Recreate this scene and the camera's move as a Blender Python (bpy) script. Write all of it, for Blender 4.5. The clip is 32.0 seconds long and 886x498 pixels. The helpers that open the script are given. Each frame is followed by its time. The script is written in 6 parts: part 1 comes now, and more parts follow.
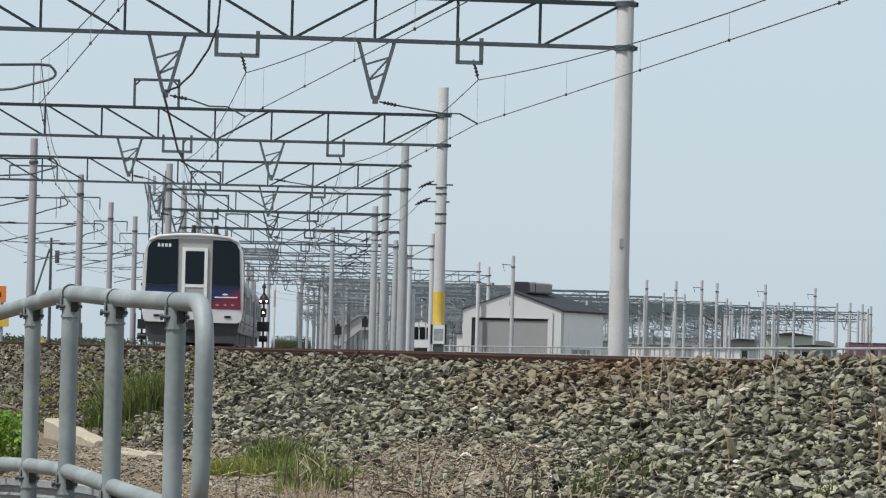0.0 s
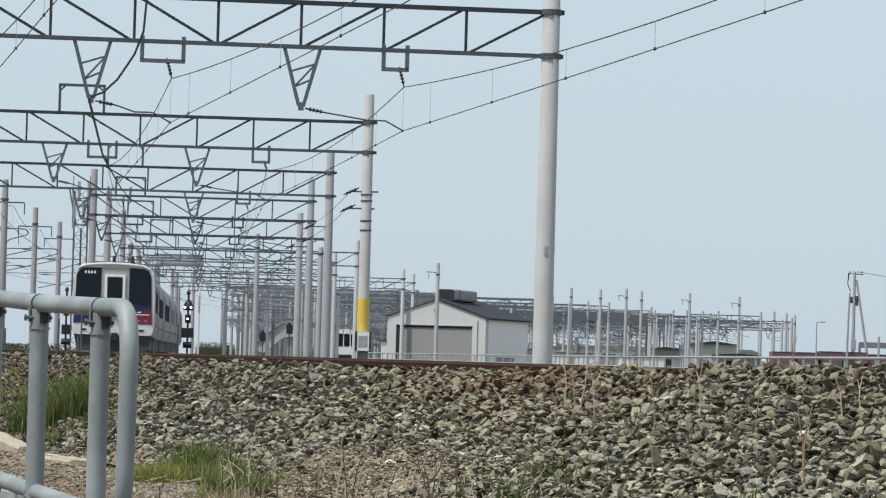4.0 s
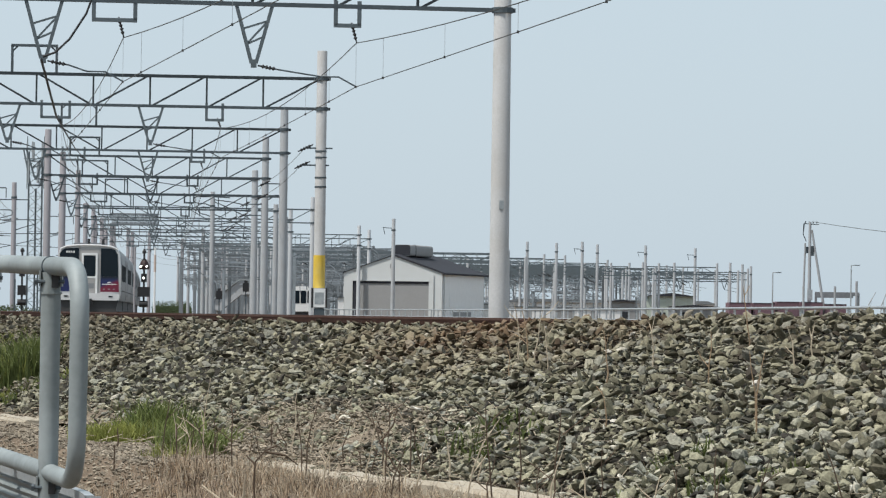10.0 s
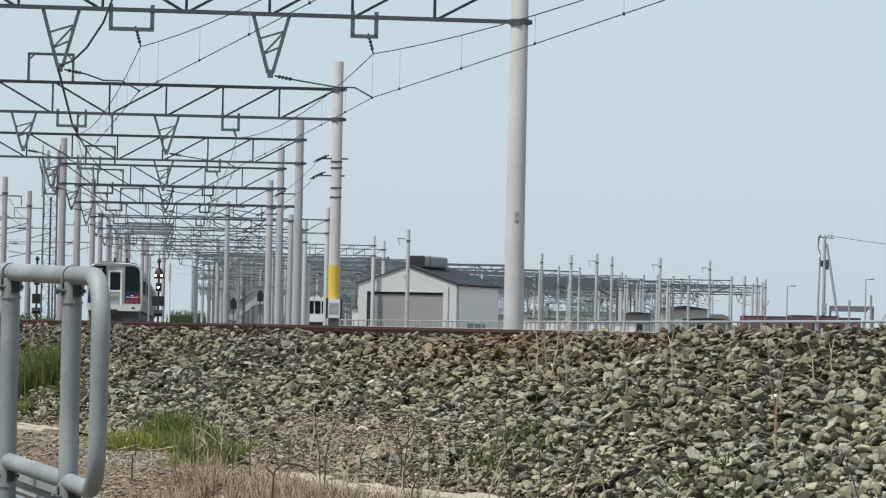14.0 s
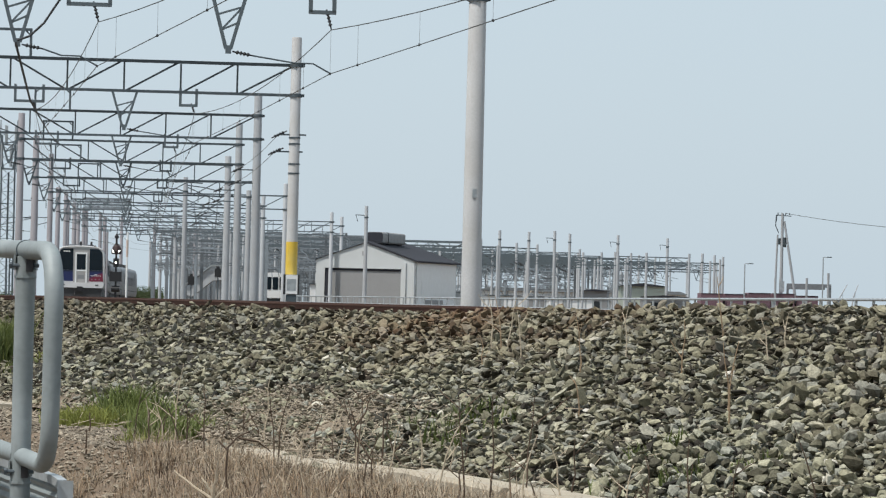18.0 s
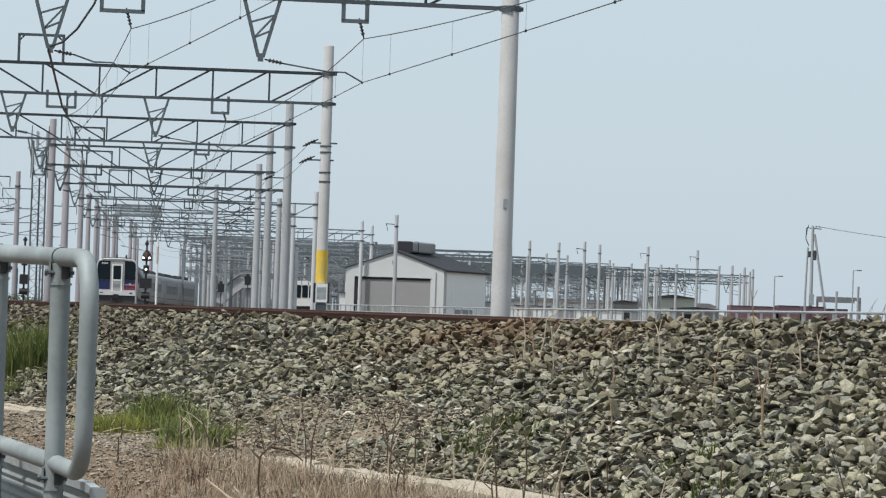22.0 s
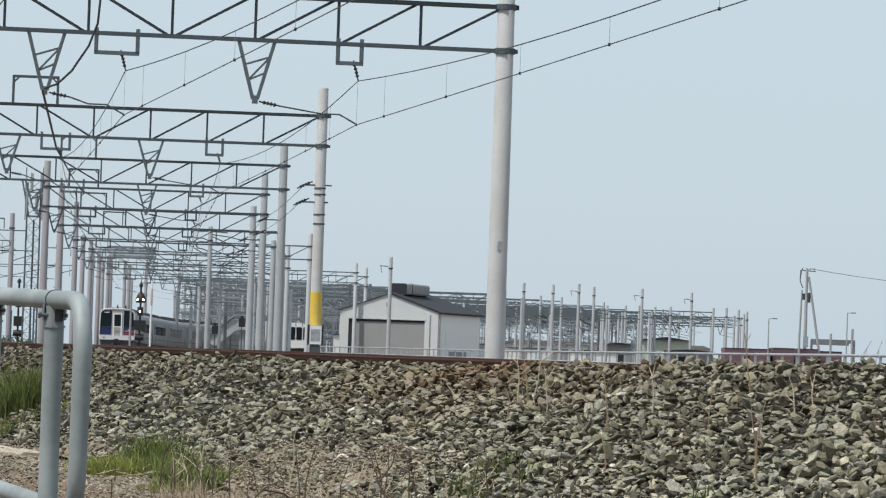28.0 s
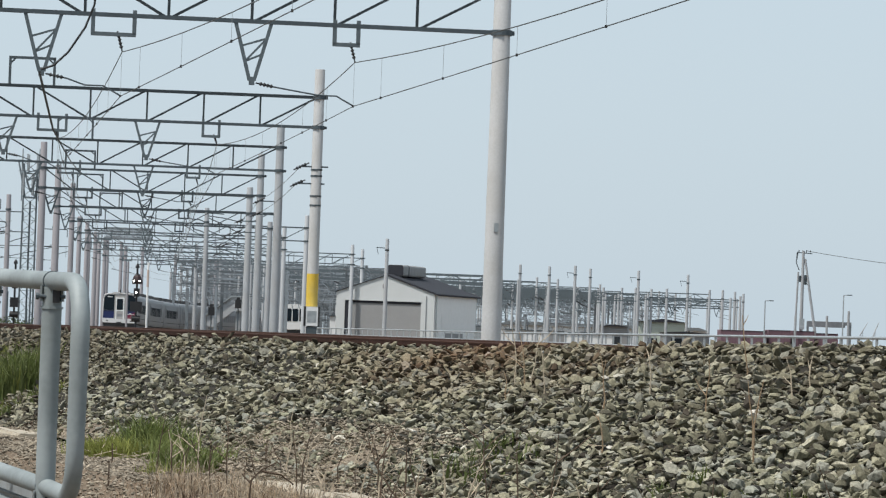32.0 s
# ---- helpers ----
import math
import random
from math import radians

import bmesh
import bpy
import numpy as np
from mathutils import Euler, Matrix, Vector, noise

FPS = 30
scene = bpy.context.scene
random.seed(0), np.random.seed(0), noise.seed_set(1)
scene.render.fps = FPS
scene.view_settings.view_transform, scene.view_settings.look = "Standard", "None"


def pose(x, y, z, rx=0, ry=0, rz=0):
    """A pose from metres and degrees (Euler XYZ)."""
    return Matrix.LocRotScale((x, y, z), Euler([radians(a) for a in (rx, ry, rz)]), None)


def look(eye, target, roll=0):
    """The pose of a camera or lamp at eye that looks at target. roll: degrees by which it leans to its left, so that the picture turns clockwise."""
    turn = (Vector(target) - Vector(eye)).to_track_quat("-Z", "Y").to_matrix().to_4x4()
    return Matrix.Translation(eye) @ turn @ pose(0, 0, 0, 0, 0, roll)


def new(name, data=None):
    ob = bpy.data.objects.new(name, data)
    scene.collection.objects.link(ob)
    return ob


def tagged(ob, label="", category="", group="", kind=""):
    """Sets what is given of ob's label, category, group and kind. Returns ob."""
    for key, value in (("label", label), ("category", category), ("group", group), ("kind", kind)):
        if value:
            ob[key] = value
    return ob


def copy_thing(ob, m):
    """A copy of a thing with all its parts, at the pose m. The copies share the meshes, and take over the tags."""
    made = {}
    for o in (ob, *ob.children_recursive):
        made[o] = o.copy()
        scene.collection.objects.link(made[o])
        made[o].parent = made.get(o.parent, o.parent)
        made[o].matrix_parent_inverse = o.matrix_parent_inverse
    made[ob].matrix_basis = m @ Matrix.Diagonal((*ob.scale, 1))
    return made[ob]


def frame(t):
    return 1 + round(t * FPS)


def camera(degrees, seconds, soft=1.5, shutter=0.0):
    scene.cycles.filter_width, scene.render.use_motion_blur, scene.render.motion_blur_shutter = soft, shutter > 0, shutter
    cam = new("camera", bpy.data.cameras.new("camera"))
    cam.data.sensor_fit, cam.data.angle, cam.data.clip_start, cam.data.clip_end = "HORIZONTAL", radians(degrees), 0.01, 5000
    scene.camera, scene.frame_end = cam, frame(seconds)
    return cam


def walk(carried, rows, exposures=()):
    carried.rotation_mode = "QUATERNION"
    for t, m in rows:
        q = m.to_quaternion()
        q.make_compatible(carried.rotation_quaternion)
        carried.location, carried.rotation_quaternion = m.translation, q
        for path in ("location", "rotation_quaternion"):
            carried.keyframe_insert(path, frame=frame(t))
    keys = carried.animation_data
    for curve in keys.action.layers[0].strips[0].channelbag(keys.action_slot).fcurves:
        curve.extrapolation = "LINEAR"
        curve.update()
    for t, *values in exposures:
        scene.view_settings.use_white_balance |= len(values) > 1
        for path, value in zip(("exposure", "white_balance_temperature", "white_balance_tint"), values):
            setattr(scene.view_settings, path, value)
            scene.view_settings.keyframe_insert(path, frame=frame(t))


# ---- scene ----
# The eye is 1.30 m over the yard datum, level with the rail tops of the near track. +y looks along the line.
EYE = 1.30
DEG = 11.94
cam = camera(DEG, 32.0, soft=1.25)
# seconds, sideways sway, height, turn to the left, tilt up, roll
PATH = [
    (0.0, -0.0080, 1.3037, 1.725, 1.381, 1.360),
    (0.5, -0.0082, 1.3039, 1.636, 1.442, 1.366),
    (1.0, -0.0122, 1.3043, 1.534, 1.490, 1.335),
    (1.5, -0.0095, 1.3054, 1.377, 1.531, 1.428),
    (2.0, -0.0087, 1.3035, 1.183, 1.534, 1.468),
    (2.5, -0.0111, 1.3041, 0.997, 1.530, 1.497),
    (3.0, -0.0131, 1.3046, 0.848, 1.535, 1.555),
    (3.5, -0.0092, 1.3033, 0.745, 1.531, 1.615),
    (5.5, -0.0095, 1.3020, 0.675, 1.264, 1.635),
    (6.0, -0.0120, 1.3009, 0.577, 1.135, 1.581),
    (6.5, -0.0094, 1.2997, 0.413, 1.024, 1.616),
    (7.0, -0.0091, 1.2974, 0.208, 0.958, 1.585),
    (7.5, -0.0028, 1.2982, 0.073, 0.951, 1.533),
    (8.0, -0.0025, 1.3012, -0.026, 0.995, 1.368),
    (8.5, -0.0036, 1.3000, -0.034, 1.047, 1.221),
    (9.0, 0.0023, 1.3001, 0.002, 1.039, 1.041),
    (9.5, 0.0069, 1.2987, 0.069, 0.978, 0.938),
    (10.0, 0.0063, 1.2998, 0.101, 0.914, 0.836),
    (10.5, 0.0020, 1.2997, 0.134, 0.871, 0.759),
    (11.0, 0.0004, 1.3000, 0.147, 0.862, 0.748),
    (11.5, 0.0036, 1.3007, 0.169, 0.890, 0.747),
    (12.0, 0.0038, 1.2996, 0.234, 0.924, 0.840),
    (12.5, -0.0015, 1.3019, 0.283, 0.951, 0.924),
    (13.0, -0.0076, 1.3011, 0.318, 0.981, 1.030),
    (13.5, -0.0116, 1.3016, 0.341, 1.020, 1.183),
    (15.5, -0.0082, 1.3019, 0.228, 1.142, 1.279),
    (16.0, -0.0052, 1.3031, 0.162, 1.146, 1.321),
    (16.5, -0.0061, 1.3032, 0.068, 1.105, 1.332),
    (17.0, -0.0044, 1.3016, -0.039, 0.998, 1.364),
    (17.5, -0.0015, 1.2983, -0.163, 0.871, 1.349),
    (18.0, -0.0006, 1.2997, -0.276, 0.758, 1.412),
    (18.5, 0.0011, 1.2991, -0.316, 0.692, 1.414),
    (19.0, 0.0010, 1.2993, -0.295, 0.652, 1.404),
    (19.5, -0.0011, 1.2997, -0.211, 0.605, 1.445),
    (20.0, -0.0027, 1.2990, -0.108, 0.559, 1.544),
    (20.5, -0.0049, 1.2996, -0.013, 0.546, 1.620),
    (21.0, -0.0104, 1.3005, 0.070, 0.620, 1.781),
    (21.5, -0.0112, 1.3016, 0.111, 0.738, 1.855),
    (22.0, -0.0146, 1.3031, 0.131, 0.875, 1.951),
    (22.5, -0.0120, 1.3024, 0.110, 0.973, 1.923),
    (23.0, -0.0108, 1.3024, 0.077, 0.997, 1.917),
    (23.5, -0.0134, 1.3024, 0.076, 0.986, 1.914),
    (24.0, -0.0129, 1.3003, 0.086, 0.983, 1.899),
    (24.5, -0.0120, 1.3004, 0.117, 0.997, 1.914),
    (25.0, -0.0111, 1.3023, 0.136, 1.058, 1.959),
    (25.5, -0.0116, 1.3014, 0.136, 1.148, 1.940),
    (26.0, -0.0110, 1.3029, 0.142, 1.231, 1.950),
    (26.5, -0.0117, 1.3034, 0.157, 1.334, 1.899),
    (28.5, -0.0132, 1.3053, 0.054, 1.449, 2.019),
    (29.0, -0.0113, 1.3039, 0.008, 1.398, 1.976),
    (29.5, -0.0058, 1.3023, -0.035, 1.314, 1.938),
    (30.0, -0.0070, 1.3026, -0.044, 1.224, 1.913),
    (30.5, -0.0073, 1.3020, -0.024, 1.175, 1.865),
    (31.0, -0.0075, 1.3035, -0.015, 1.161, 1.937),
    (31.5, -0.0097, 1.3055, -0.011, 1.179, 2.009),
    (32.0, -0.0171, 1.3050, 0.014, 1.201, 2.070),
]


def cam_pose(x, z, yaw, pitch, roll):
    a, b = radians(yaw), radians(pitch)
    way = Vector((-math.sin(a) * math.cos(b), math.cos(a) * math.cos(b), math.sin(b)))
    eye = Vector((x, 0, z))
    return look(eye, eye + way * 100, roll)


walk(cam, [(t, cam_pose(*row)) for t, *row in PATH], [(0.0, 0.0), (32.0, 0.0)])

# ---- light ----
SUN_EL, SUN_AZ = 60, 238
world = bpy.data.worlds.new("sky")
scene.world = world
world.use_nodes = True
wn, wl = world.node_tree.nodes, world.node_tree.links
sky = wn.new("ShaderNodeTexSky")
sky.sky_type, sky.sun_disc = "NISHITA", False
sky.sun_elevation, sky.sun_rotation = radians(SUN_EL), radians(SUN_AZ)
sky.air_density, sky.dust_density, sky.ozone_density = 1.0, 2.0, 2.0
cloud = wn.new("ShaderNodeMix")
cloud.data_type = "RGBA"
cloud.inputs[0].default_value = 0.80
wl.new(sky.outputs[0], cloud.inputs[6])
cloud.inputs[7].default_value = (6.4, 7.6, 8.5, 1)   # thin overcast veil
wl.new(cloud.outputs[2], wn["Background"].inputs[0])
wn["Background"].inputs[1].default_value = 0.10
sun = new("sun", bpy.data.lights.new("sun", "SUN"))
sun.data.energy, sun.data.angle, sun.data.color = 4.5, radians(3), (1.0, 0.95, 0.88)
sun.matrix_world = look((0, 0, 60), (60 * math.sin(radians(SUN_AZ + 180)) / math.tan(radians(SUN_EL)),
                                    60 * math.cos(radians(SUN_AZ + 180)) / math.tan(radians(SUN_EL)), 0))


# ---- materials ----
def material(name, base, rough=0.7, metal=0.0, vary=0.25, scale=6.0, fine=60.0, bump=0.2, each=0.0, stain=None, stain_amount=0.0, island=False, spec=0.5):
    """Two scales of noise on the base colour, a fine bump, a shift by object or island, and a stain colour in patches."""
    m = bpy.data.materials.new(name)
    m.use_nodes = True
    n, l = m.node_tree.nodes, m.node_tree.links
    b = n["Principled BSDF"]
    b.inputs["Roughness"].default_value, b.inputs["Metallic"].default_value = rough, metal
    b.inputs["Specular IOR Level"].default_value = spec
    pos = n.new("ShaderNodeTexCoord")
    n1, n2 = n.new("ShaderNodeTexNoise"), n.new("ShaderNodeTexNoise")
    for k, s, d in ((n1, scale, 4.0), (n2, fine, 3.0)):
        k.inputs["Scale"].default_value, k.inputs["Detail"].default_value = s, d
        l.new(pos.outputs["Object"], k.inputs["Vector"])
    add = n.new("ShaderNodeMath")
    add.operation = "ADD"
    l.new(n1.outputs[0], add.inputs[0]), l.new(n2.outputs[0], add.inputs[1])
    last = add.outputs[0]
    ramp = n.new("ShaderNodeMapRange")
    ramp.inputs["From Min"].default_value, ramp.inputs["From Max"].default_value = 0.6, 1.4
    ramp.inputs["To Min"].default_value, ramp.inputs["To Max"].default_value = 1 - vary, 1 + vary
    l.new(last, ramp.inputs["Value"])
    value = ramp.outputs[0]
    if each:
        info = n.new("ShaderNodeNewGeometry") if island else n.new("ShaderNodeObjectInfo")
        r2 = n.new("ShaderNodeMapRange")
        r2.inputs["To Min"].default_value, r2.inputs["To Max"].default_value = 1 - each, 1 + each
        l.new(info.outputs["Random Per Island" if island else "Random"], r2.inputs["Value"])
        mul = n.new("ShaderNodeMath")
        mul.operation = "MULTIPLY"
        l.new(value, mul.inputs[0]), l.new(r2.outputs[0], mul.inputs[1])
        value = mul.outputs[0]
    tint = n.new("ShaderNodeVectorMath")
    tint.operation = "SCALE"
    tint.inputs[0].default_value = base
    l.new(value, tint.inputs["Scale"])
    colour = tint.outputs[0]
    if stain:
        mix = n.new("ShaderNodeMix")
        mix.data_type = "RGBA"
        n3 = n.new("ShaderNodeTexNoise")
        n3.inputs["Scale"].default_value, n3.inputs["Detail"].default_value = scale * 0.6, 6
        l.new(pos.outputs["Object"], n3.inputs["Vector"])
        r3 = n.new("ShaderNodeMapRange")
        r3.inputs["From Min"].default_value, r3.inputs["From Max"].default_value = 0.45, 0.7
        r3.inputs["To Max"].default_value = stain_amount
        l.new(n3.outputs[0], r3.inputs["Value"]), l.new(r3.outputs[0], mix.inputs[0])
        l.new(colour, mix.inputs[6])
        mix.inputs[7].default_value = (*stain, 1)
        colour = mix.outputs[2]
    l.new(colour, b.inputs["Base Color"])
    if bump:
        bp = n.new("ShaderNodeBump")
        bp.inputs["Strength"].default_value, bp.inputs["Distance"].default_value = bump, 0.3 / fine
        l.new(n2.outputs[0], bp.inputs["Height"]), l.new(bp.outputs[0], b.inputs["Normal"])
    return m


def glow(name, colour, strength):
    m = bpy.data.materials.new(name)
    m.use_nodes = True
    b = m.node_tree.nodes["Principled BSDF"]
    b.inputs["Base Color"].default_value = (*colour, 1)
    b.inputs["Emission Color"].default_value, b.inputs["Emission Strength"].default_value = (*colour, 1), strength
    return m


def stone_material(name, island):
    """Crushed stone: grey-green, tan and pale pieces, with rust dust in patches."""
    m = material(name, (0.2, 0.2, 0.2), 0.9, fine=140, scale=70, vary=0.42, bump=1.0, spec=0.2)
    n, l = m.node_tree.nodes, m.node_tree.links
    b = n["Principled BSDF"]
    grain = b.inputs["Base Color"].links[0].from_socket
    geo = n.new("ShaderNodeNewGeometry")
    info = geo if island else n.new("ShaderNodeObjectInfo")
    ramp = n.new("ShaderNodeValToRGB")
    ramp.color_ramp.interpolation = "LINEAR"
    el = ramp.color_ramp.elements
    el[0].position, el[0].color = 0.0, (0.022, 0.022, 0.02, 1)
    el[1].position, el[1].color = 1.0, (0.5, 0.48, 0.43, 1)
    for p, c in ((0.15, (0.06, 0.058, 0.042)), (0.35, (0.137, 0.134, 0.095)), (0.52, (0.206, 0.2, 0.141)), (0.66, (0.268, 0.258, 0.185)), (0.76, (0.23, 0.233, 0.193)), (0.88, (0.155, 0.158, 0.137)), (0.985, (0.34, 0.323, 0.245))):
        e = el.new(p)
        e.color = (*c, 1)
    l.new(info.outputs["Random Per Island" if island else "Random"], ramp.inputs[0])
    mul = n.new("ShaderNodeMix")
    mul.data_type, mul.blend_type = "RGBA", "MULTIPLY"
    mul.inputs[0].default_value = 1.0
    l.new(ramp.outputs[0], mul.inputs[6])
    five = n.new("ShaderNodeVectorMath")
    five.operation = "SCALE"
    five.inputs["Scale"].default_value = 5.9
    l.new(grain, five.inputs[0]), l.new(five.outputs[0], mul.inputs[7])
    # rust dust lies thick on one stretch by the rail and thin elsewhere
    patch = n.new("ShaderNodeTexNoise")
    patch.inputs["Scale"].default_value, patch.inputs["Detail"].default_value = 0.9, 5
    l.new(geo.outputs["Position"], patch.inputs["Vector"])
    sep = n.new("ShaderNodeSeparateXYZ")
    l.new(geo.outputs["Position"], sep.inputs[0])
    flat = n.new("ShaderNodeVectorMath")
    flat.operation = "MULTIPLY"
    flat.inputs[1].default_value = (1, 0.55, 3.2)
    off = n.new("ShaderNodeVectorMath")
    off.operation = "SUBTRACT"
    off.inputs[1].default_value = (0.75, 18.2, 1.32)
    l.new(geo.outputs["Position"], off.inputs[0]), l.new(off.outputs[0], flat.inputs[0])
    long = n.new("ShaderNodeVectorMath")
    long.operation = "LENGTH"
    l.new(flat.outputs[0], long.inputs[0])
    high = n.new("ShaderNodeMapRange")
    high.inputs["From Min"].default_value, high.inputs["From Max"].default_value = 1.7, 0.3
    high.inputs["To Min"].default_value = 0.12
    l.new(long.outputs["Value"], high.inputs["Value"])
    # brown soil dust over the stretch beyond the railing
    far = n.new("ShaderNodeMapRange")
    far.inputs["From Min"].default_value, far.inputs["From Max"].default_value = 21.0, 27.0
    far.inputs["To Max"].default_value = 0.55
    l.new(sep.outputs[1], far.inputs["Value"])
    pr = n.new("ShaderNodeMapRange")
    pr.inputs["From Min"].default_value, pr.inputs["From Max"].default_value = 0.34, 0.58
    l.new(patch.outputs[0], pr.inputs["Value"])
    amt = n.new("ShaderNodeMath")
    amt.operation = "MULTIPLY"
    l.new(high.outputs[0], amt.inputs[0]), l.new(pr.outputs[0], amt.inputs[1])
    amt2 = n.new("ShaderNodeMath")
    amt2.operation = "MULTIPLY"
    amt2.inputs[1].default_value = 0.8
    l.new(amt.outputs[0], amt2.inputs[0])
    rust = n.new("ShaderNodeMix")
    rust.data_type = "RGBA"
    l.new(amt2.outputs[0], rust.inputs[0])
    rust.inputs[7].default_value = (0.15, 0.08, 0.042, 1)
    soil = n.new("ShaderNodeMix")
    soil.data_type = "RGBA"
    upper = n.new("ShaderNodeMapRange")            # browner and darker towards the top of the bank
    upper.inputs["From Min"].default_value, upper.inputs["From Max"].default_value = 0.92, 1.27
    upper.inputs["To Max"].default_value = 0.32
    l.new(sep.outputs[2], upper.inputs["Value"])
    most = n.new("ShaderNodeMath")
    most.operation = "MAXIMUM"
    l.new(far.outputs[0], most.inputs[0]), l.new(upper.outputs[0], most.inputs[1])
    l.new(most.outputs[0], soil.inputs[0]), l.new(mul.outputs[2], soil.inputs[6])
    soil.inputs[7].default_value = (0.085, 0.068, 0.046, 1)
    l.new(soil.outputs[2], rust.inputs[6]), l.new(rust.outputs[2], b.inputs["Base Color"])
    return m


def leafy(m, amount):
    """Lets light through thin leaves and blades."""
    n, l = m.node_tree.nodes, m.node_tree.links
    b, out = n["Principled BSDF"], n["Material Output"]
    thin, mix = n.new("ShaderNodeBsdfTranslucent"), n.new("ShaderNodeMixShader")
    l.new(b.inputs["Base Color"].links[0].from_socket, thin.inputs["Color"])
    mix.inputs[0].default_value = amount
    l.new(b.outputs[0], mix.inputs[1]), l.new(thin.outputs[0], mix.inputs[2]), l.new(mix.outputs[0], out.inputs["Surface"])


GALV = material("galvanised_steel", (0.33, 0.36, 0.375), 0.5, 0.45, 0.16, 9, 70, 0.06, stain=(0.5, 0.53, 0.55), stain_amount=0.6)
RAILING = material("weathered_galvanised_pipe", (0.20, 0.228, 0.232), 0.62, 0.15, 0.12, 9, 60, 0.10, stain=(0.36, 0.40, 0.41), stain_amount=0.55)
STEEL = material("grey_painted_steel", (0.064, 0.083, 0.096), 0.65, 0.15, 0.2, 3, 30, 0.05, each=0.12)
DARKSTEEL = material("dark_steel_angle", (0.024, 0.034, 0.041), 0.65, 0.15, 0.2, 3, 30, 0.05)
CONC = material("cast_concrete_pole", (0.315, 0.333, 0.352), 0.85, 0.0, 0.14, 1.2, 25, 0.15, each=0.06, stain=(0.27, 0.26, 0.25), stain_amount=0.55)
PALEORANGE = material("faded_orange_paint", (0.5, 0.40, 0.35), 0.7, 0, 0.1, 3, 30, 0.03)
# Glare of a red lamp is tinted into the black signal head.
SIGNALRED = material("red_glare_tint", (0.02, 0.004, 0.004), 0.6, 0, 0.1, 3, 30, 0)
# Distance haze is mixed into this bluish colour of the far steelwork.
FARSTEEL = material("far_hazed_steel", (0.17, 0.195, 0.215), 0.7, 0.1, 0.2, 0.3, 3, 0, each=0.55, island=True)
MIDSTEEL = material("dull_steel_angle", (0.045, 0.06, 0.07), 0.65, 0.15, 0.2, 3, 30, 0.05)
# Near brackets are this grey; far beams take it as painted-in haze.
PALESTEEL = material("pale_and_hazed_steel", (0.10, 0.125, 0.14), 0.65, 0.15, 0.2, 3, 30, 0.05)
# Distance haze is put into this pale grey of far poles.
PALECONC = material("pale_hazed_grey", (0.41, 0.43, 0.45), 0.85, 0.0, 0.10, 1.2, 25, 0.15, each=0.06)
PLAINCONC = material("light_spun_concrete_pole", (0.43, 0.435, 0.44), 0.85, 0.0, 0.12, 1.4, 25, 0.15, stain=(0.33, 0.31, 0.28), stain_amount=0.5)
CONC_PINK = material("pinkish_concrete_pole", (0.272, 0.262, 0.279), 0.85, 0.0, 0.10, 1.2, 25, 0.15, each=0.05)
KERB = material("old_cream_concrete", (0.34, 0.30, 0.235), 0.9, 0, 0.2, 5, 45, 0.3, stain=(0.3, 0.25, 0.18), stain_amount=0.5)
RUST = material("rusted_rail_steel", (0.036, 0.016, 0.011), 0.9, 0.0, 0.3, 4, 40, 0.3, spec=0.15)
RAILTOP = material("worn_rail_head", (0.043, 0.022, 0.016), 0.9, 0.0, 0.2, 3, 30, 0.05, spec=0.1)
SLEEPER = material("concrete_sleeper", (0.3, 0.28, 0.25), 0.9, 0, 0.2, 5, 40, 0.2, each=0.1)
WIRE = material("oxidised_wire", (0.075, 0.08, 0.08), 0.6, 0.5, 0.1, 3, 20, 0)
RUBBER = material("black_insulator", (0.016, 0.018, 0.021), 0.7, 0, 0.1, 5, 30, 0)
YELLOW = material("yellow_warning_band", (0.62, 0.42, 0.045), 0.55, 0, 0.1, 3, 30, 0.03, stain=(0.6, 0.5, 0.2), stain_amount=0.4)
ORANGE = material("orange_sign_face", (0.68, 0.2, 0.04), 0.55, 0, 0.1, 3, 30, 0.03)
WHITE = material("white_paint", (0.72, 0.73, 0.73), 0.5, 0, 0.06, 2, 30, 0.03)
CREAM = material("cream_wall_panel", (0.50, 0.525, 0.53), 0.8, 0, 0.06, 0.5, 12, 0.05, stain=(0.45, 0.44, 0.41), stain_amount=0.4)
SHUTTER = material("grey_shutter", (0.26, 0.263, 0.265), 0.7, 0.1, 0.08, 0.6, 12, 0.05)
ROOF = material("dark_roof_sheet", (0.036, 0.038, 0.046), 0.85, 0.0, 0.12, 1, 15, 0.05, spec=0.15)
BLACK = material("black_enamel", (0.012, 0.012, 0.014), 0.5, 0, 0.1, 3, 30, 0)
SILVER = material("brushed_stainless", (0.25, 0.26, 0.275), 0.5, 0.4, 0.06, 1.0, 20, 0.03)
TRAINWHITE = material("ivory_train_front", (0.60, 0.60, 0.605), 0.4, 0, 0.06, 1.0, 20, 0.03, stain=(0.4, 0.4, 0.41), stain_amount=0.3)
SKIRT = material("dark_underframe", (0.05, 0.05, 0.052), 0.7, 0.2, 0.2, 2, 20, 0.1)
GLASS = material("dark_tinted_glass", (0.006, 0.012, 0.018), 0.15, 0, 0.1, 1, 5, 0, spec=0.25)
SIDEGLASS = material("side_window_glass", (0.035, 0.04, 0.045), 0.8, 0, 0.1, 1, 5, 0, spec=0.05)
# The grey base colour holds the sky's reflection at a grazing view.
PALEGLASS = material("glass_greyed_for_sky", (0.14, 0.145, 0.155), 0.5, 0, 0.1, 1, 5, 0, spec=0.3)
DOORGREY = material("grey_painted_door", (0.34, 0.335, 0.33), 0.5, 0, 0.06, 1.0, 20, 0.03)
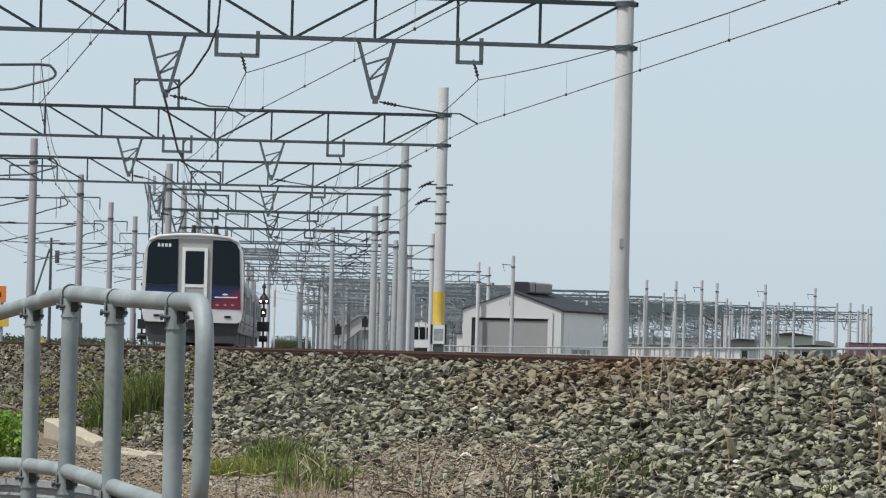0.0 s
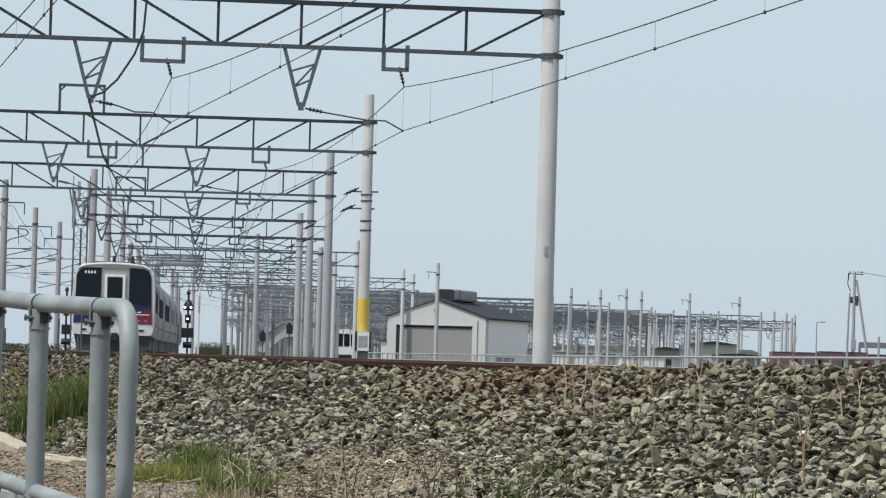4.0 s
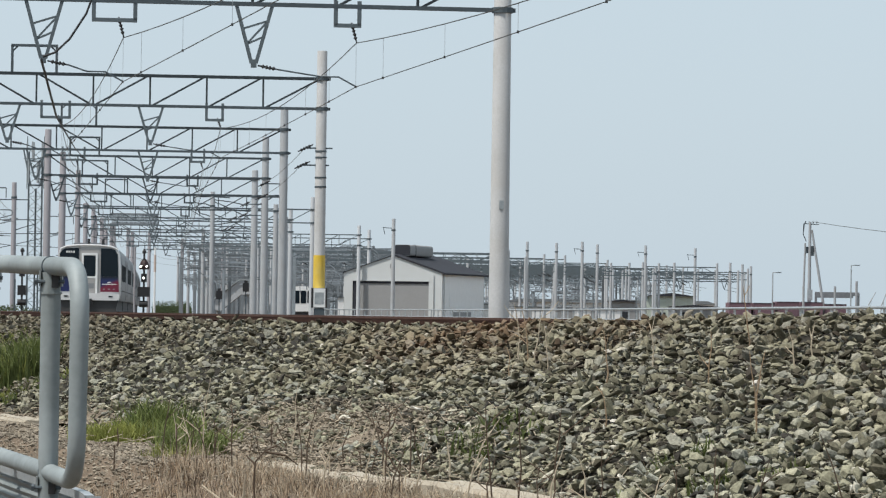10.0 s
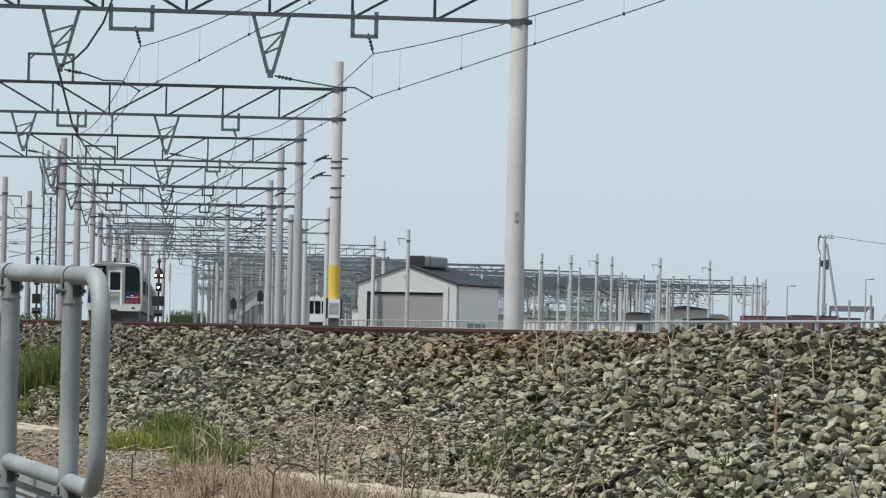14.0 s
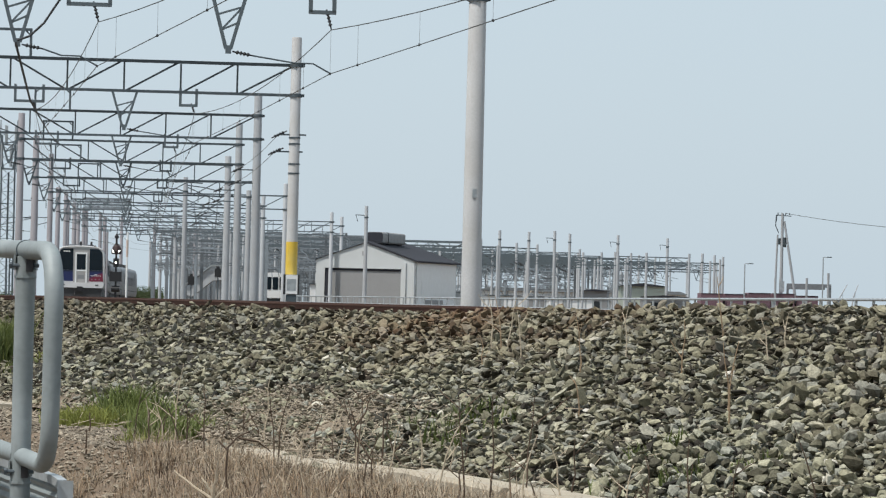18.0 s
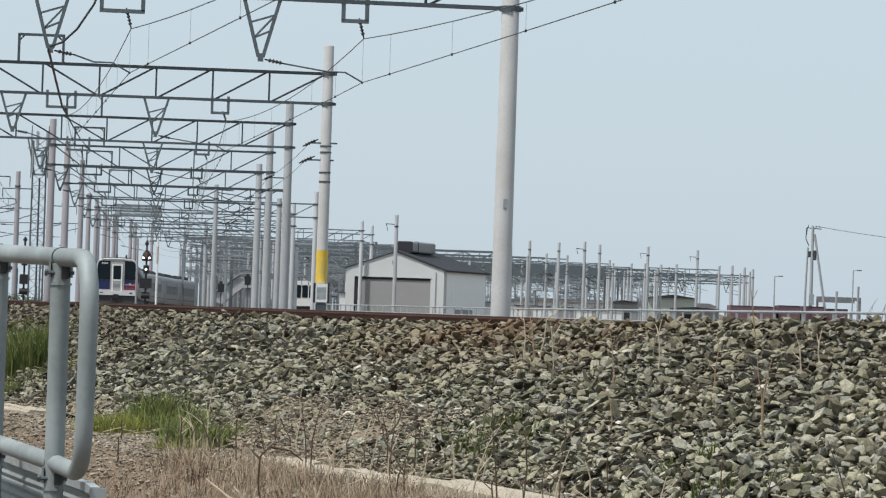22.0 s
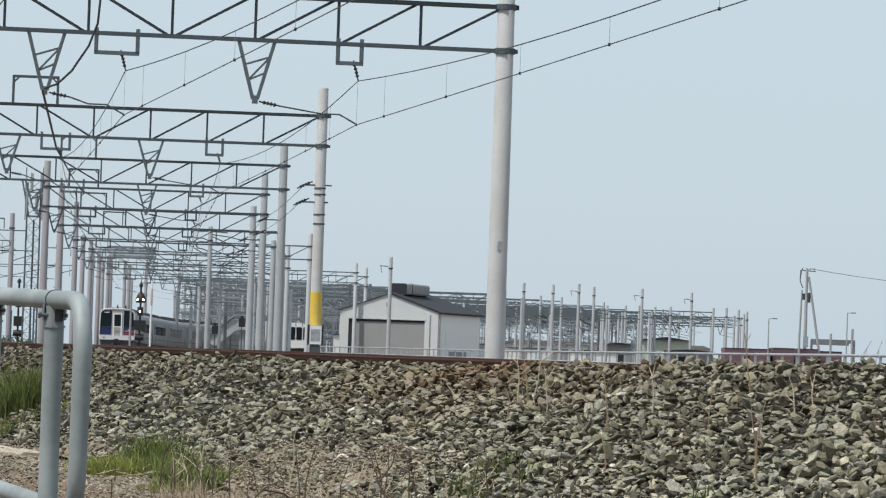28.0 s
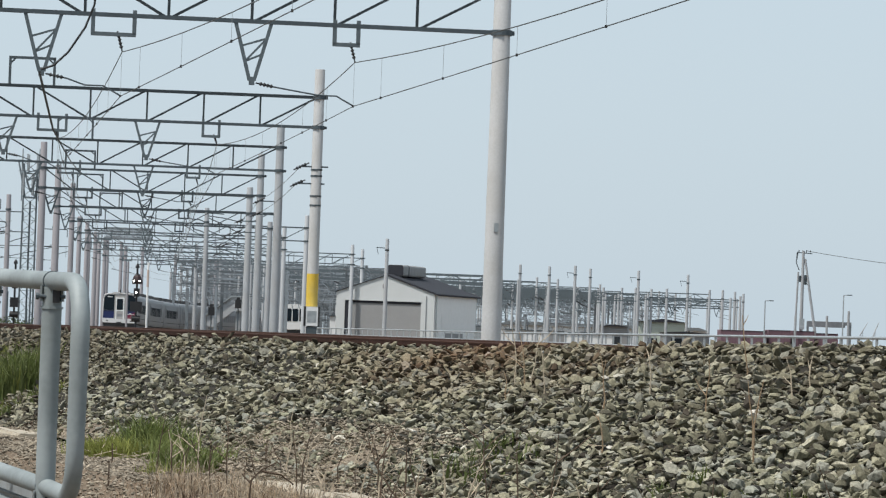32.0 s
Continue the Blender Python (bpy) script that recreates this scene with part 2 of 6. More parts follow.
# Red-brown with the purple-grey of distance haze mixed in.
CONTAINER = material("hazed_red_brown_steel", (0.15, 0.085, 0.105), 0.65, 0, 0.15, 0.6, 12, 0.1, each=0.12)
FARROOF = material("grey_sheet_roof", (0.16, 0.175, 0.185), 0.7, 0, 0.25, 0.4, 3, 0.1)
GREENROOF = material("pale_green_roof", (0.42, 0.46, 0.40), 0.7, 0, 0.1, 0.6, 12, 0.1)
SOIL = material("pinkish_dry_soil", (0.19, 0.155, 0.117), 0.95, 0, 0.45, 9, 70, 0.8, stain=(0.13, 0.11, 0.085), stain_amount=0.8, spec=0.1)
DIRT = material("dry_soil", (0.15, 0.115, 0.084), 0.95, 0, 0.5, 12, 90, 0.9, stain=(0.1, 0.078, 0.058), stain_amount=0.7, spec=0.1)
YARD = material("yard_gravel", (0.2, 0.19, 0.165), 0.95, 0, 0.3, 0.5, 12, 0.3, spec=0.1)
DRY = material("straw_grass", (0.41, 0.30, 0.20), 0.8, 0, 0.2, 3, 30, 0, each=0.4, island=True, spec=0.2)
DRYDARK = material("dead_brown_stalk", (0.085, 0.06, 0.043), 0.85, 0, 0.2, 3, 30, 0, each=0.4, island=True, spec=0.2)
PALESTALK = material("bleached_stalk", (0.40, 0.335, 0.25), 0.8, 0, 0.2, 3, 30, 0, each=0.3, island=True, spec=0.2)
GRASS = material("fresh_green_blade", (0.19, 0.225, 0.075), 0.6, 0, 0.2, 3, 30, 0, each=0.5, island=True, spec=0.3)
GRASSDARK = material("dark_green_blade", (0.11, 0.135, 0.042), 0.6, 0, 0.2, 3, 30, 0, each=0.5, island=True, spec=0.3)
LEAF = material("bright_green_leaf", (0.17, 0.29, 0.04), 0.55, 0, 0.2, 8, 40, 0, each=0.45, island=True, spec=0.3)
FARGREEN = material("far_scrub_leaf", (0.09, 0.115, 0.06), 0.8, 0, 0.3, 0.5, 5, 0, each=0.4, island=True, spec=0.1)
OLIVE = material("olive_short_grass", (0.235, 0.25, 0.07), 0.7, 0, 0.2, 3, 30, 0, each=0.45, island=True, spec=0.2)
RUBBLE = material("pinkish_fine_rubble", (0.215, 0.185, 0.145), 0.95, 0, 0.25, 25, 90, 0.3, each=0.5, island=True, spec=0.15)
for m in (GRASS, GRASSDARK, OLIVE, LEAF, DRY, FARGREEN):
    leafy(m, 0.4)
LAMPWHITE = glow("lit_signal_lens", (1.0, 0.96, 0.9), 6.0)
# Shade of the gaps between stones is put into this near-black core colour.
CORE = material("dark_gap_shade", (0.03, 0.027, 0.022), 0.95, 0, 0.3, 3, 40, 0.5, spec=0.1)


def livery_material():
    """Cab panels whose paint fades from near black through deep blue to crimson at the lower outer corner."""
    m = material("blue_to_crimson_livery", (0.01, 0.015, 0.06), 0.35, 0, 0.06, 1, 10, 0)
    n, l = m.node_tree.nodes, m.node_tree.links
    pos, sep = n.new("ShaderNodeTexCoord"), n.new("ShaderNodeSeparateXYZ")
    l.new(pos.outputs["Object"], sep.inputs[0])

    def fade(socket, a, b):
        r = n.new("ShaderNodeMapRange")
        r.interpolation_type = "SMOOTHSTEP"
        r.inputs["From Min"].default_value, r.inputs["From Max"].default_value = a, b
        l.new(socket, r.inputs["Value"])
        return r.outputs[0]

    slant = n.new("ShaderNodeMath")
    slant.operation = "MULTIPLY_ADD"
    slant.inputs[1].default_value = -0.42
    l.new(sep.outputs[0], slant.inputs[0]), l.new(sep.outputs[2], slant.inputs[2])
    colour = None
    for k, (socket, tone) in enumerate(((fade(slant.outputs[0], 1.22, 1.0), (0.15, 0.012, 0.036)), (fade(sep.outputs[2], 1.68, 1.88), (0.006, 0.011, 0.018)))):
        mix = n.new("ShaderNodeMix")
        mix.data_type = "RGBA"
        mix.inputs[6].default_value, mix.inputs[7].default_value = (0.010, 0.018, 0.085, 1), (*tone, 1)
        l.new(socket, mix.inputs[0])
        if colour:
            l.new(colour, mix.inputs[6])
        colour = mix.outputs[2]
    l.new(colour, n["Principled BSDF"].inputs["Base Color"])
    return m


LIVERY = livery_material()
STONE, STONE_ONE = stone_material("crushed_stone", True), stone_material("crushed_stone_piece", False)


# ---- mesh tools ----
class Shape:
    """Collects vertices and faces of simple solids; made() turns them into one mesh."""

    def __init__(self):
        self.v, self.f = [], []

    def add(self, verts, faces):
        k = len(self.v)
        self.v.extend(tuple(p) for p in verts)
        self.f.extend(tuple(i + k for i in q) for q in faces)
        return self

    def box(self, x0, x1, y0, y1, z0, z1):
        c = [(x, y, z) for z in (z0, z1) for x, y in ((x0, y0), (x1, y0), (x1, y1), (x0, y1))]
        return self.add(c, [(3, 2, 1, 0), (4, 5, 6, 7), (0, 1, 5, 4), (1, 2, 6, 5), (2, 3, 7, 6), (3, 0, 4, 7)])

    def bar(self, p, q, w, h=None):
        """A square bar from p to q."""
        p, q, h = Vector(p), Vector(q), h or w
        ax = (q - p).normalized()
        side = ax.cross(Vector((0, 0, 1)))
        side = side.normalized() if side.length > 1e-3 else Vector((1, 0, 0))
        up = side.cross(ax)
        c = [o + side * a * w / 2 + up * b * h / 2 for o in (p, q) for a, b in ((-1, -1), (1, -1), (1, 1), (-1, 1))]
        return self.add(c, [(0, 1, 2, 3), (7, 6, 5, 4), (0, 4, 5, 1), (1, 5, 6, 2), (2, 6, 7, 3), (3, 7, 4, 0)])

    def tube(self, pts, r, seg=8, cap=True):
        """A round tube through pts; r is one radius or one for each point."""
        pts = [Vector(p) for p in pts]
        rs = r if isinstance(r, (list, tuple)) else [r] * len(pts)
        rings, ref = [], None
        for i, p in enumerate(pts):
            ax = (pts[min(i + 1, len(pts) - 1)] - pts[max(i - 1, 0)]).normalized()
            if ref is None:
                ref = ax.cross(Vector((0.12, 0.97, 0.2)))
                ref = ref if ref.length > 0.1 else ax.cross(Vector((1, 0, 0)))
            ref = (ref - ax * ref.dot(ax)).normalized()
            b = ax.cross(ref)
            rings.append([p + (ref * math.cos(6.28318 * k / seg) + b * math.sin(6.28318 * k / seg)) * rs[i] for k in range(seg)])
        n = len(self.v)
        self.v.extend(tuple(p) for ring in rings for p in ring)
        for i in range(len(pts) - 1):
            for k in range(seg):
                a, c = n + i * seg + k, n + i * seg + (k + 1) % seg
                self.f.append((a, c, c + seg, a + seg))
        if cap:
            self.f.append(tuple(n + k for k in range(seg))[::-1])
            self.f.append(tuple(n + (len(pts) - 1) * seg + k for k in range(seg)))
        return self

    def sweep(self, outline, path, close=True):
        """An outline of (side, up) swept along path rows of (x, y, z, heading in radians to the right)."""
        m, n = len(outline), len(self.v)
        for x, y, z, h in path:
            c, s = math.cos(h), math.sin(h)
            self.v.extend((x + a * c, y - a * s, z + b) for a, b in outline)
        for i in range(len(path) - 1):
            for k in range(m if close else m - 1):
                a, b = n + i * m + k, n + i * m + (k + 1) % m
                self.f.append((a, a + m, b + m, b))
        if close:
            self.f.append(tuple(n + k for k in range(m)))
            self.f.append(tuple(n + (len(path) - 1) * m + k for k in range(m))[::-1])
        return self

    def made(self, name, mat, smooth=False):
        me = bpy.data.meshes.new(name)
        me.from_pydata(self.v, [], self.f)
        me.materials.append(mat)
        if smooth:
            me.shade_smooth()
            me.set_sharp_from_angle(angle=radians(40))
        me.update()
        return me


def part(name, shape, mat, parent=None, label="", smooth=False, at=None):
    ob = new(name, shape if isinstance(shape, bpy.types.Mesh) else shape.made(name, mat, smooth))
    ob.parent = parent
    if at is not None:
        ob.matrix_basis = at
    return tagged(ob, label)


def thing(name, at, label, category, group="", kind=""):
    ob = new(name)
    ob.empty_display_size = 0.2
    ob.matrix_basis = at
    return tagged(ob, label, category, group, kind)


def arc(p, c, q, n=8):
    """Points of a smooth bend from p to q with its corner at c."""
    p, c, q = Vector(p), Vector(c), Vector(q)
    return [p * (1 - t) ** 2 + c * 2 * t * (1 - t) + q * t * t for t in (i / n for i in range(n + 1))]


def sag(p, q, drop, n=10):
    p, q = Vector(p), Vector(q)
    return [p.lerp(q, i / n) - Vector((0, 0, drop * 4 * (i / n) * (1 - i / n))) for i in range(n + 1)]


# ---- plan of the line ----
RAIL = EYE - 0.012          # rail tops
YARDZ = 0.62                # yard ground
HEADINGS = [(-80, -19.5), (12, -15.3), (30, -13.9), (60, -11.0), (92, -8.3), (120, -5.75), (136, -4.75), (155, -4.5), (200, -4.0), (368, -3.9), (385, -2.0), (405, 0.0), (430, 0.8), (470, 2.8), (500, 5.0), (550, 6.5), (900, 7.5)]


def heading(y):
    """Degrees to the right at the distance y."""
    for (a, ha), (b, hb) in zip(HEADINGS, HEADINGS[1:]):
        if y <= b:
            return ha + (hb - ha) * (max(y, a) - a) / (b - a)
    return HEADINGS[-1][1]


LINE = {92: -7.1}           # the middle of the main track, metre by metre
for yy in range(92, 900):
    LINE[yy + 1] = LINE[yy] + math.tan(radians(heading(yy + 0.5)))
for yy in range(92, -80, -1):
    LINE[yy - 1] = LINE[yy] - math.tan(radians(heading(yy - 0.5)))


def on_line(y, off=0.0):
    """x, y and heading in radians at off metres to the right of the main track."""
    a = math.floor(y)
    x = LINE[a] + (LINE[min(a + 1, 900)] - LINE[a]) * (y - a)
    h = radians(heading(y))
    return x + off * math.cos(h), y - off * math.sin(h), h


def dip(y):
    """The main line falls gently with distance."""
    k = max(0.0, min(1.0, (y - 330) / 130))
    j = max(0.0, min(1.0, (y - 125) / 60))
    return -0.64 * k * k * (3 - 2 * k) - 0.16 * j * j * (3 - 2 * j)


def bow(y):
    """The main track drifts a little to the right of the portals' line between 160 and 275 m."""
    k = max(0.0, min(1.0, (y - 160) / 115))
    return 0.62 * k * k * (3 - 2 * k)


def line_path(y0, y1, step, off, z):
    n = max(1, round((y1 - y0) / step))
    ys = [y0 + (y1 - y0) * i / n for i in range(n + 1)]
    return [(on_line(y, off)[0] + (0.5 * bow(y) if abs(off) < 2 else 0.0), on_line(y, off)[1], z + dip(y), radians(heading(y))) for y in ys]


NEAR, SECOND = -6.45, 5.1    # the near track and the second main track, metres to the right of the main track

# ---- ground and bank ----
TOE_U, CREST_U = -2.34, -1.18
TOEZ = 0.735


def bank_z(u, y):
    """Height of the bank's core at u metres right of the near track's middle."""
    top = EYE - 0.092 + 0.069 * max(0.0, min(1.0, (21 - y) / 5))
    if u >= CREST_U:
        return top if u < -0.78 else EYE - 0.20
    if u > TOE_U:
        k = (u - TOE_U) / (CREST_U - TOE_U)
        return TOEZ + (top - TOEZ) * k ** 0.92
    if u > -3.0:
        return TOEZ
    if u > -3.9:
        return TOEZ - 0.62 * (u + 3.0) / -0.9
    return max(0.0, TOEZ - 0.62 + 0.12 * (u + 3.9))


def near_point(s, u):
    """World x, y and heading at the distance s along, u right of the near track's middle."""
    return on_line(s, NEAR + u)


def ground_mesh():
    sh, us = Shape(), [-400, -60, -14, -8, -5.0, -4.4, -3.9, -3.4, -3.0, -2.65, TOE_U - 0.02, -1.8, 0, 4, 30, 120, 500]
    ss = [-70, -30, -10, 0, 4, 6, 7, 8, 9, 10, 11, 12, 13, 14, 16, 18, 20, 24, 28, 34, 40, 60, 90, 140, 200, 300, 420, 600, 890]
    for s in ss:
        for u in us:
            x, y, _ = near_point(s, u)
            if abs(u) > 20:                       # the far edges run straight, so that the sheet never folds
                x, y = near_point(s, math.copysign(20, u))[0] + (u - math.copysign(20, u)), s * (1.0 if s > 0 else 1.6)
            z = bank_z(u, s) if u < TOE_U else YARDZ
            sh.v.append((x, y, z))
    w = len(us)
    for i in range(len(ss) - 1):
        for j in range(w - 1):
            a = i * w + j
            sh.f.append((a, a + 1, a + w + 1, a + w))
    n = len(sh.v)
    # the plain beyond, out to the horizon
    sh.v.extend([(-2500, 800, YARDZ - 0.3), (2500, 800, YARDZ - 0.3), (2500, 3800, YARDZ - 0.3), (-2500, 3800, YARDZ - 0.3)])
    sh.f.append((n, n + 1, n + 2, n + 3))
    return sh


tagged(part("ground", ground_mesh(), DIRT), "dry brown soil beside the line and flat yard beyond", "ground", kind="structure")


def bank_mesh():
    sh, us = Shape(), [-2.46, TOE_U, -1.95, -1.7, -1.45, CREST_U, -0.95, -0.8, -0.74, 0.74, 0.8, 1.2, 2.3]
    ss = [-20 + i * 1.0 for i in range(80)] + [60 + 8 * i for i in range(30)]
    for s in ss:
        for u in us:
            x, y, _ = near_point(s, u)
            sh.v.append((x, y, (bank_z(-abs(u), s) if abs(u) < 2.4 else 0.5)))
    w = len(us)
    for i in range(len(ss) - 1):
        for j in range(w - 1):
            a = i * w + j
            sh.f.append((a, a + 1, a + w + 1, a + w))
    return sh


# The core's dark colour shows between the stones as painted shade.
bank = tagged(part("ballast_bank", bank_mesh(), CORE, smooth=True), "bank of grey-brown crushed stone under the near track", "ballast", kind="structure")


def stone_shapes(points, seed, thick=1.0):
    """Angular crushed stones: the hull of a few points on a flattened ball, some cut off square."""
    made = []
    for k in range(16):
        r = random.Random(seed + k)
        bm = bmesh.new()
        flat, wide = r.uniform(0.30, 0.60) * thick, r.uniform(1.1, 1.85) / thick ** 0.6
        for i in range(points):
            a, c = 2.39996 * i + r.uniform(-0.45, 0.45), 1 - 2 * (i + 0.5) / points + r.uniform(-0.14, 0.14)
            c = max(-1, min(1, c))
            q, m = math.sqrt(max(0, 1 - c * c)), r.uniform(0.72, 1.14)
            bm.verts.new((max(-0.85, min(0.85, q * math.cos(a) * m)) * wide, q * math.sin(a) * m, max(-0.8, min(0.75, c * m)) * flat))
        bmesh.ops.convex_hull(bm, input=bm.verts)
        bmesh.ops.recalc_face_normals(bm, faces=bm.faces)
        me = bpy.data.meshes.new("stone")
        bm.to_mesh(me)
        bm.free()
        me.materials.append(STONE_ONE)
        made.append(me)
    return made


STONES, FINE_STONES, CHUNKS = stone_shapes(9, 40), stone_shapes(10, 90, 1.1), stone_shapes(13, 140, 1.3)


def stone_spot(s0, s1, r):
    s, u = r.uniform(s0, s1), TOE_U + 0.06 - 0.12 * r.random() + (-0.76 - TOE_U) * r.random()
    x, y, h = near_point(s, u)
    size = r.choice((0.008, 0.011, 0.013, 0.015, 0.017, 0.019, 0.023)) * r.uniform(0.75, 1.08)
    z = bank_z(u, s) + size * (3.4 * r.random() ** 1.7 - 0.7) + 0.018 * noise.noise((x * 3, y * 3, 0))
    return x, y, z, size


def stone_pile(s0, s1, count, grow, seed, shapes):
    r = random.Random(seed)
    bases = [(np.array([v.co[:] for v in me.vertices]), np.array([p.vertices[:] for p in me.polygons])) for me in shapes]
    vs, fs, k = [], [], 0
    for _ in range(count):
        x, y, z, size = stone_spot(s0, s1, r)
        v, f = bases[r.randrange(len(bases))]
        turn = np.array(Euler((r.gauss(0, 0.5), r.gauss(0.0, 0.5), r.uniform(0, 6.28))).to_matrix())
        vs.append((v * (size * grow)) @ turn.T + (x, y, z))
        fs.append(f + k)
        k += len(v)
    me = bpy.data.meshes.new("loose_stones")
    me.from_pydata(np.concatenate(vs).tolist(), [], np.concatenate(fs).tolist())
    me.materials.append(STONE)
    return me


# ---- rails and sleepers ----
RAIL_OUTLINE = [(-0.062, -0.153), (0.062, -0.153), (0.062, -0.142), (0.010, -0.126), (0.008, -0.040), (0.032, -0.030), (0.032, -0.004), (0.026, 0.0), (-0.026, 0.0), (-0.032, -0.004), (-0.032, -0.030), (-0.008, -0.040), (-0.010, -0.126), (-0.062, -0.142)]


def track(name, off, y0, y1, label):
    t = thing(name, pose(0, 0, 0), label, "railway track", kind="structure")
    for side in (-0.5335, 0.5335):
        rail = part("rail", Shape().sweep(RAIL_OUTLINE, line_path(y0, y1, 4, off + side, RAIL)), RUST, t, "rusty brown steel rail")
        part("rail_head", Shape().sweep([(-0.0335, -0.008), (0.0335, -0.008), (0.0335, -0.001), (0.026, 0.003), (-0.026, 0.003), (-0.0335, -0.001)], line_path(y0, y1, 4, off + side, RAIL)), RAILTOP, rail, "worn running surface")
    return t


near_track = track("track_near", NEAR, -40, 260, "near track with rusty rails on crushed stone")
main_track = track("track_main", 0, 20, 760, "main track with rusty rails")
second_track = track("track_second", SECOND, 20, 760, "second main track with rusty rails")
sleeper_mesh = Shape().box(-1.0, 1.0, -0.11, 0.11, -0.16, 0.0).made("sleeper", SLEEPER)
for i in range(60):
    x, y, h = on_line(2 + 0.62 * i, NEAR)
    part("sleeper", sleeper_mesh, SLEEPER, near_track, at=pose(x, y, RAIL - 0.155, rz=-math.degrees(h)))
for off, y0, name in ((0, 20, "ballast_bed_main"), (SECOND, 20, "ballast_bed_second")):
    bed = Shape().sweep([(-2.2, 0.55), (-1.4, EYE - 0.22), (1.4, EYE - 0.22), (2.2, 0.55)], line_path(y0, 760, 8, off, 0), close=False)
    tagged(part(name, bed, YARD), "grey crushed stone bed under the track", "ballast", kind="structure")


# ---- portals over the tracks ----
MASTS = {}


def mast(parent, x, top, r, mat=CONC, bands=()):
    key = (round(top, 2), r, mat.name)
    if key not in MASTS:
        MASTS[key] = Shape().tube([(0, 0, -0.4), (0, 0, top - 0.03), (0, 0, top)], [r * 1.12, r * 0.92, r * 0.84], 20).made("mast", mat, True)
    m = part("mast", MASTS[key], mat, parent, at=pose(x, 0, 0))
    for z in bands:
        part("band", Shape().tube([(0, 0, z - 0.06), (0, 0, z + 0.06)], r * 1.16, 16), STEEL, m, "grey steel clamp band")
    return m


def insulator(parent, p, q, r=0.045):
    """A ribbed rod between p and q."""
    p, q = Vector(p), Vector(q)
    pts, rs = [], []
    for i in range(13):
        pts.append(p.lerp(q, i / 12))
        rs.append(r if 2 < i < 10 and i % 2 else r * 0.35)
    return part("insulator", Shape().tube(pts, rs, 8), RUBBER, parent, "black ribbed insulator")


LOW, HIGH, TOP = 6.64 + EYE, 7.61 + EYE, 8.52 + EYE
SHIFT = {136: -0.45, 174: -0.25, 207: -0.1}   # the wires zigzag a little from portal to portal


def v_hanger(parent, x, drop=1.17, mat=STEEL):
    """A lattice V hung below the lower chord."""
    h = part("drop_hanger", Shape().bar((x - 0.40, 0, LOW), (x - 0.05, 0, LOW - drop), 0.075).bar((x + 0.40, 0, LOW), (x + 0.05, 0, LOW - drop), 0.075)
             .box(x - 0.06, x + 0.06, -0.04, 0.04, LOW - drop - 0.1, LOW - drop + 0.08), mat, parent, "grey lattice drop hanger")
    for a, b in ((0.42, 0.28), (0.28, 0.68), (0.68, 0.55)):
        s = 1 if a == 0.28 else -1
        wa, wb = 0.40 - 0.35 * a, 0.40 - 0.35 * b
        part("lacing", Shape().bar((x + s * wa, 0, LOW - drop * a), (x - s * wb, 0, LOW - drop * b), 0.045), mat, h)
    return h


def u_bracket(parent, x, w, drop, z=None, up=False, mat=STEEL):
    z = LOW if z is None else z
    d = drop if up else -drop
    sh = Shape().bar((x - w / 2, 0, z - (0 if up else -0.12)), (x - w / 2, 0, z + d), 0.085).bar((x + w / 2, 0, z - (0 if up else -0.12)), (x + w / 2, 0, z + d), 0.085).bar((x - w / 2 - 0.04, 0, z + d), (x + w / 2 + 0.04, 0, z + d), 0.085)
    if up:
        sh.bar((x - w / 2, 0, z + d - 0.2), (x - w / 2 + 0.2, 0, z + d), 0.05).bar((x + w / 2, 0, z + d - 0.2), (x + w / 2 - 0.2, 0, z + d), 0.05)
    return part("bracket", sh, mat, parent, "grey steel frame bracket")


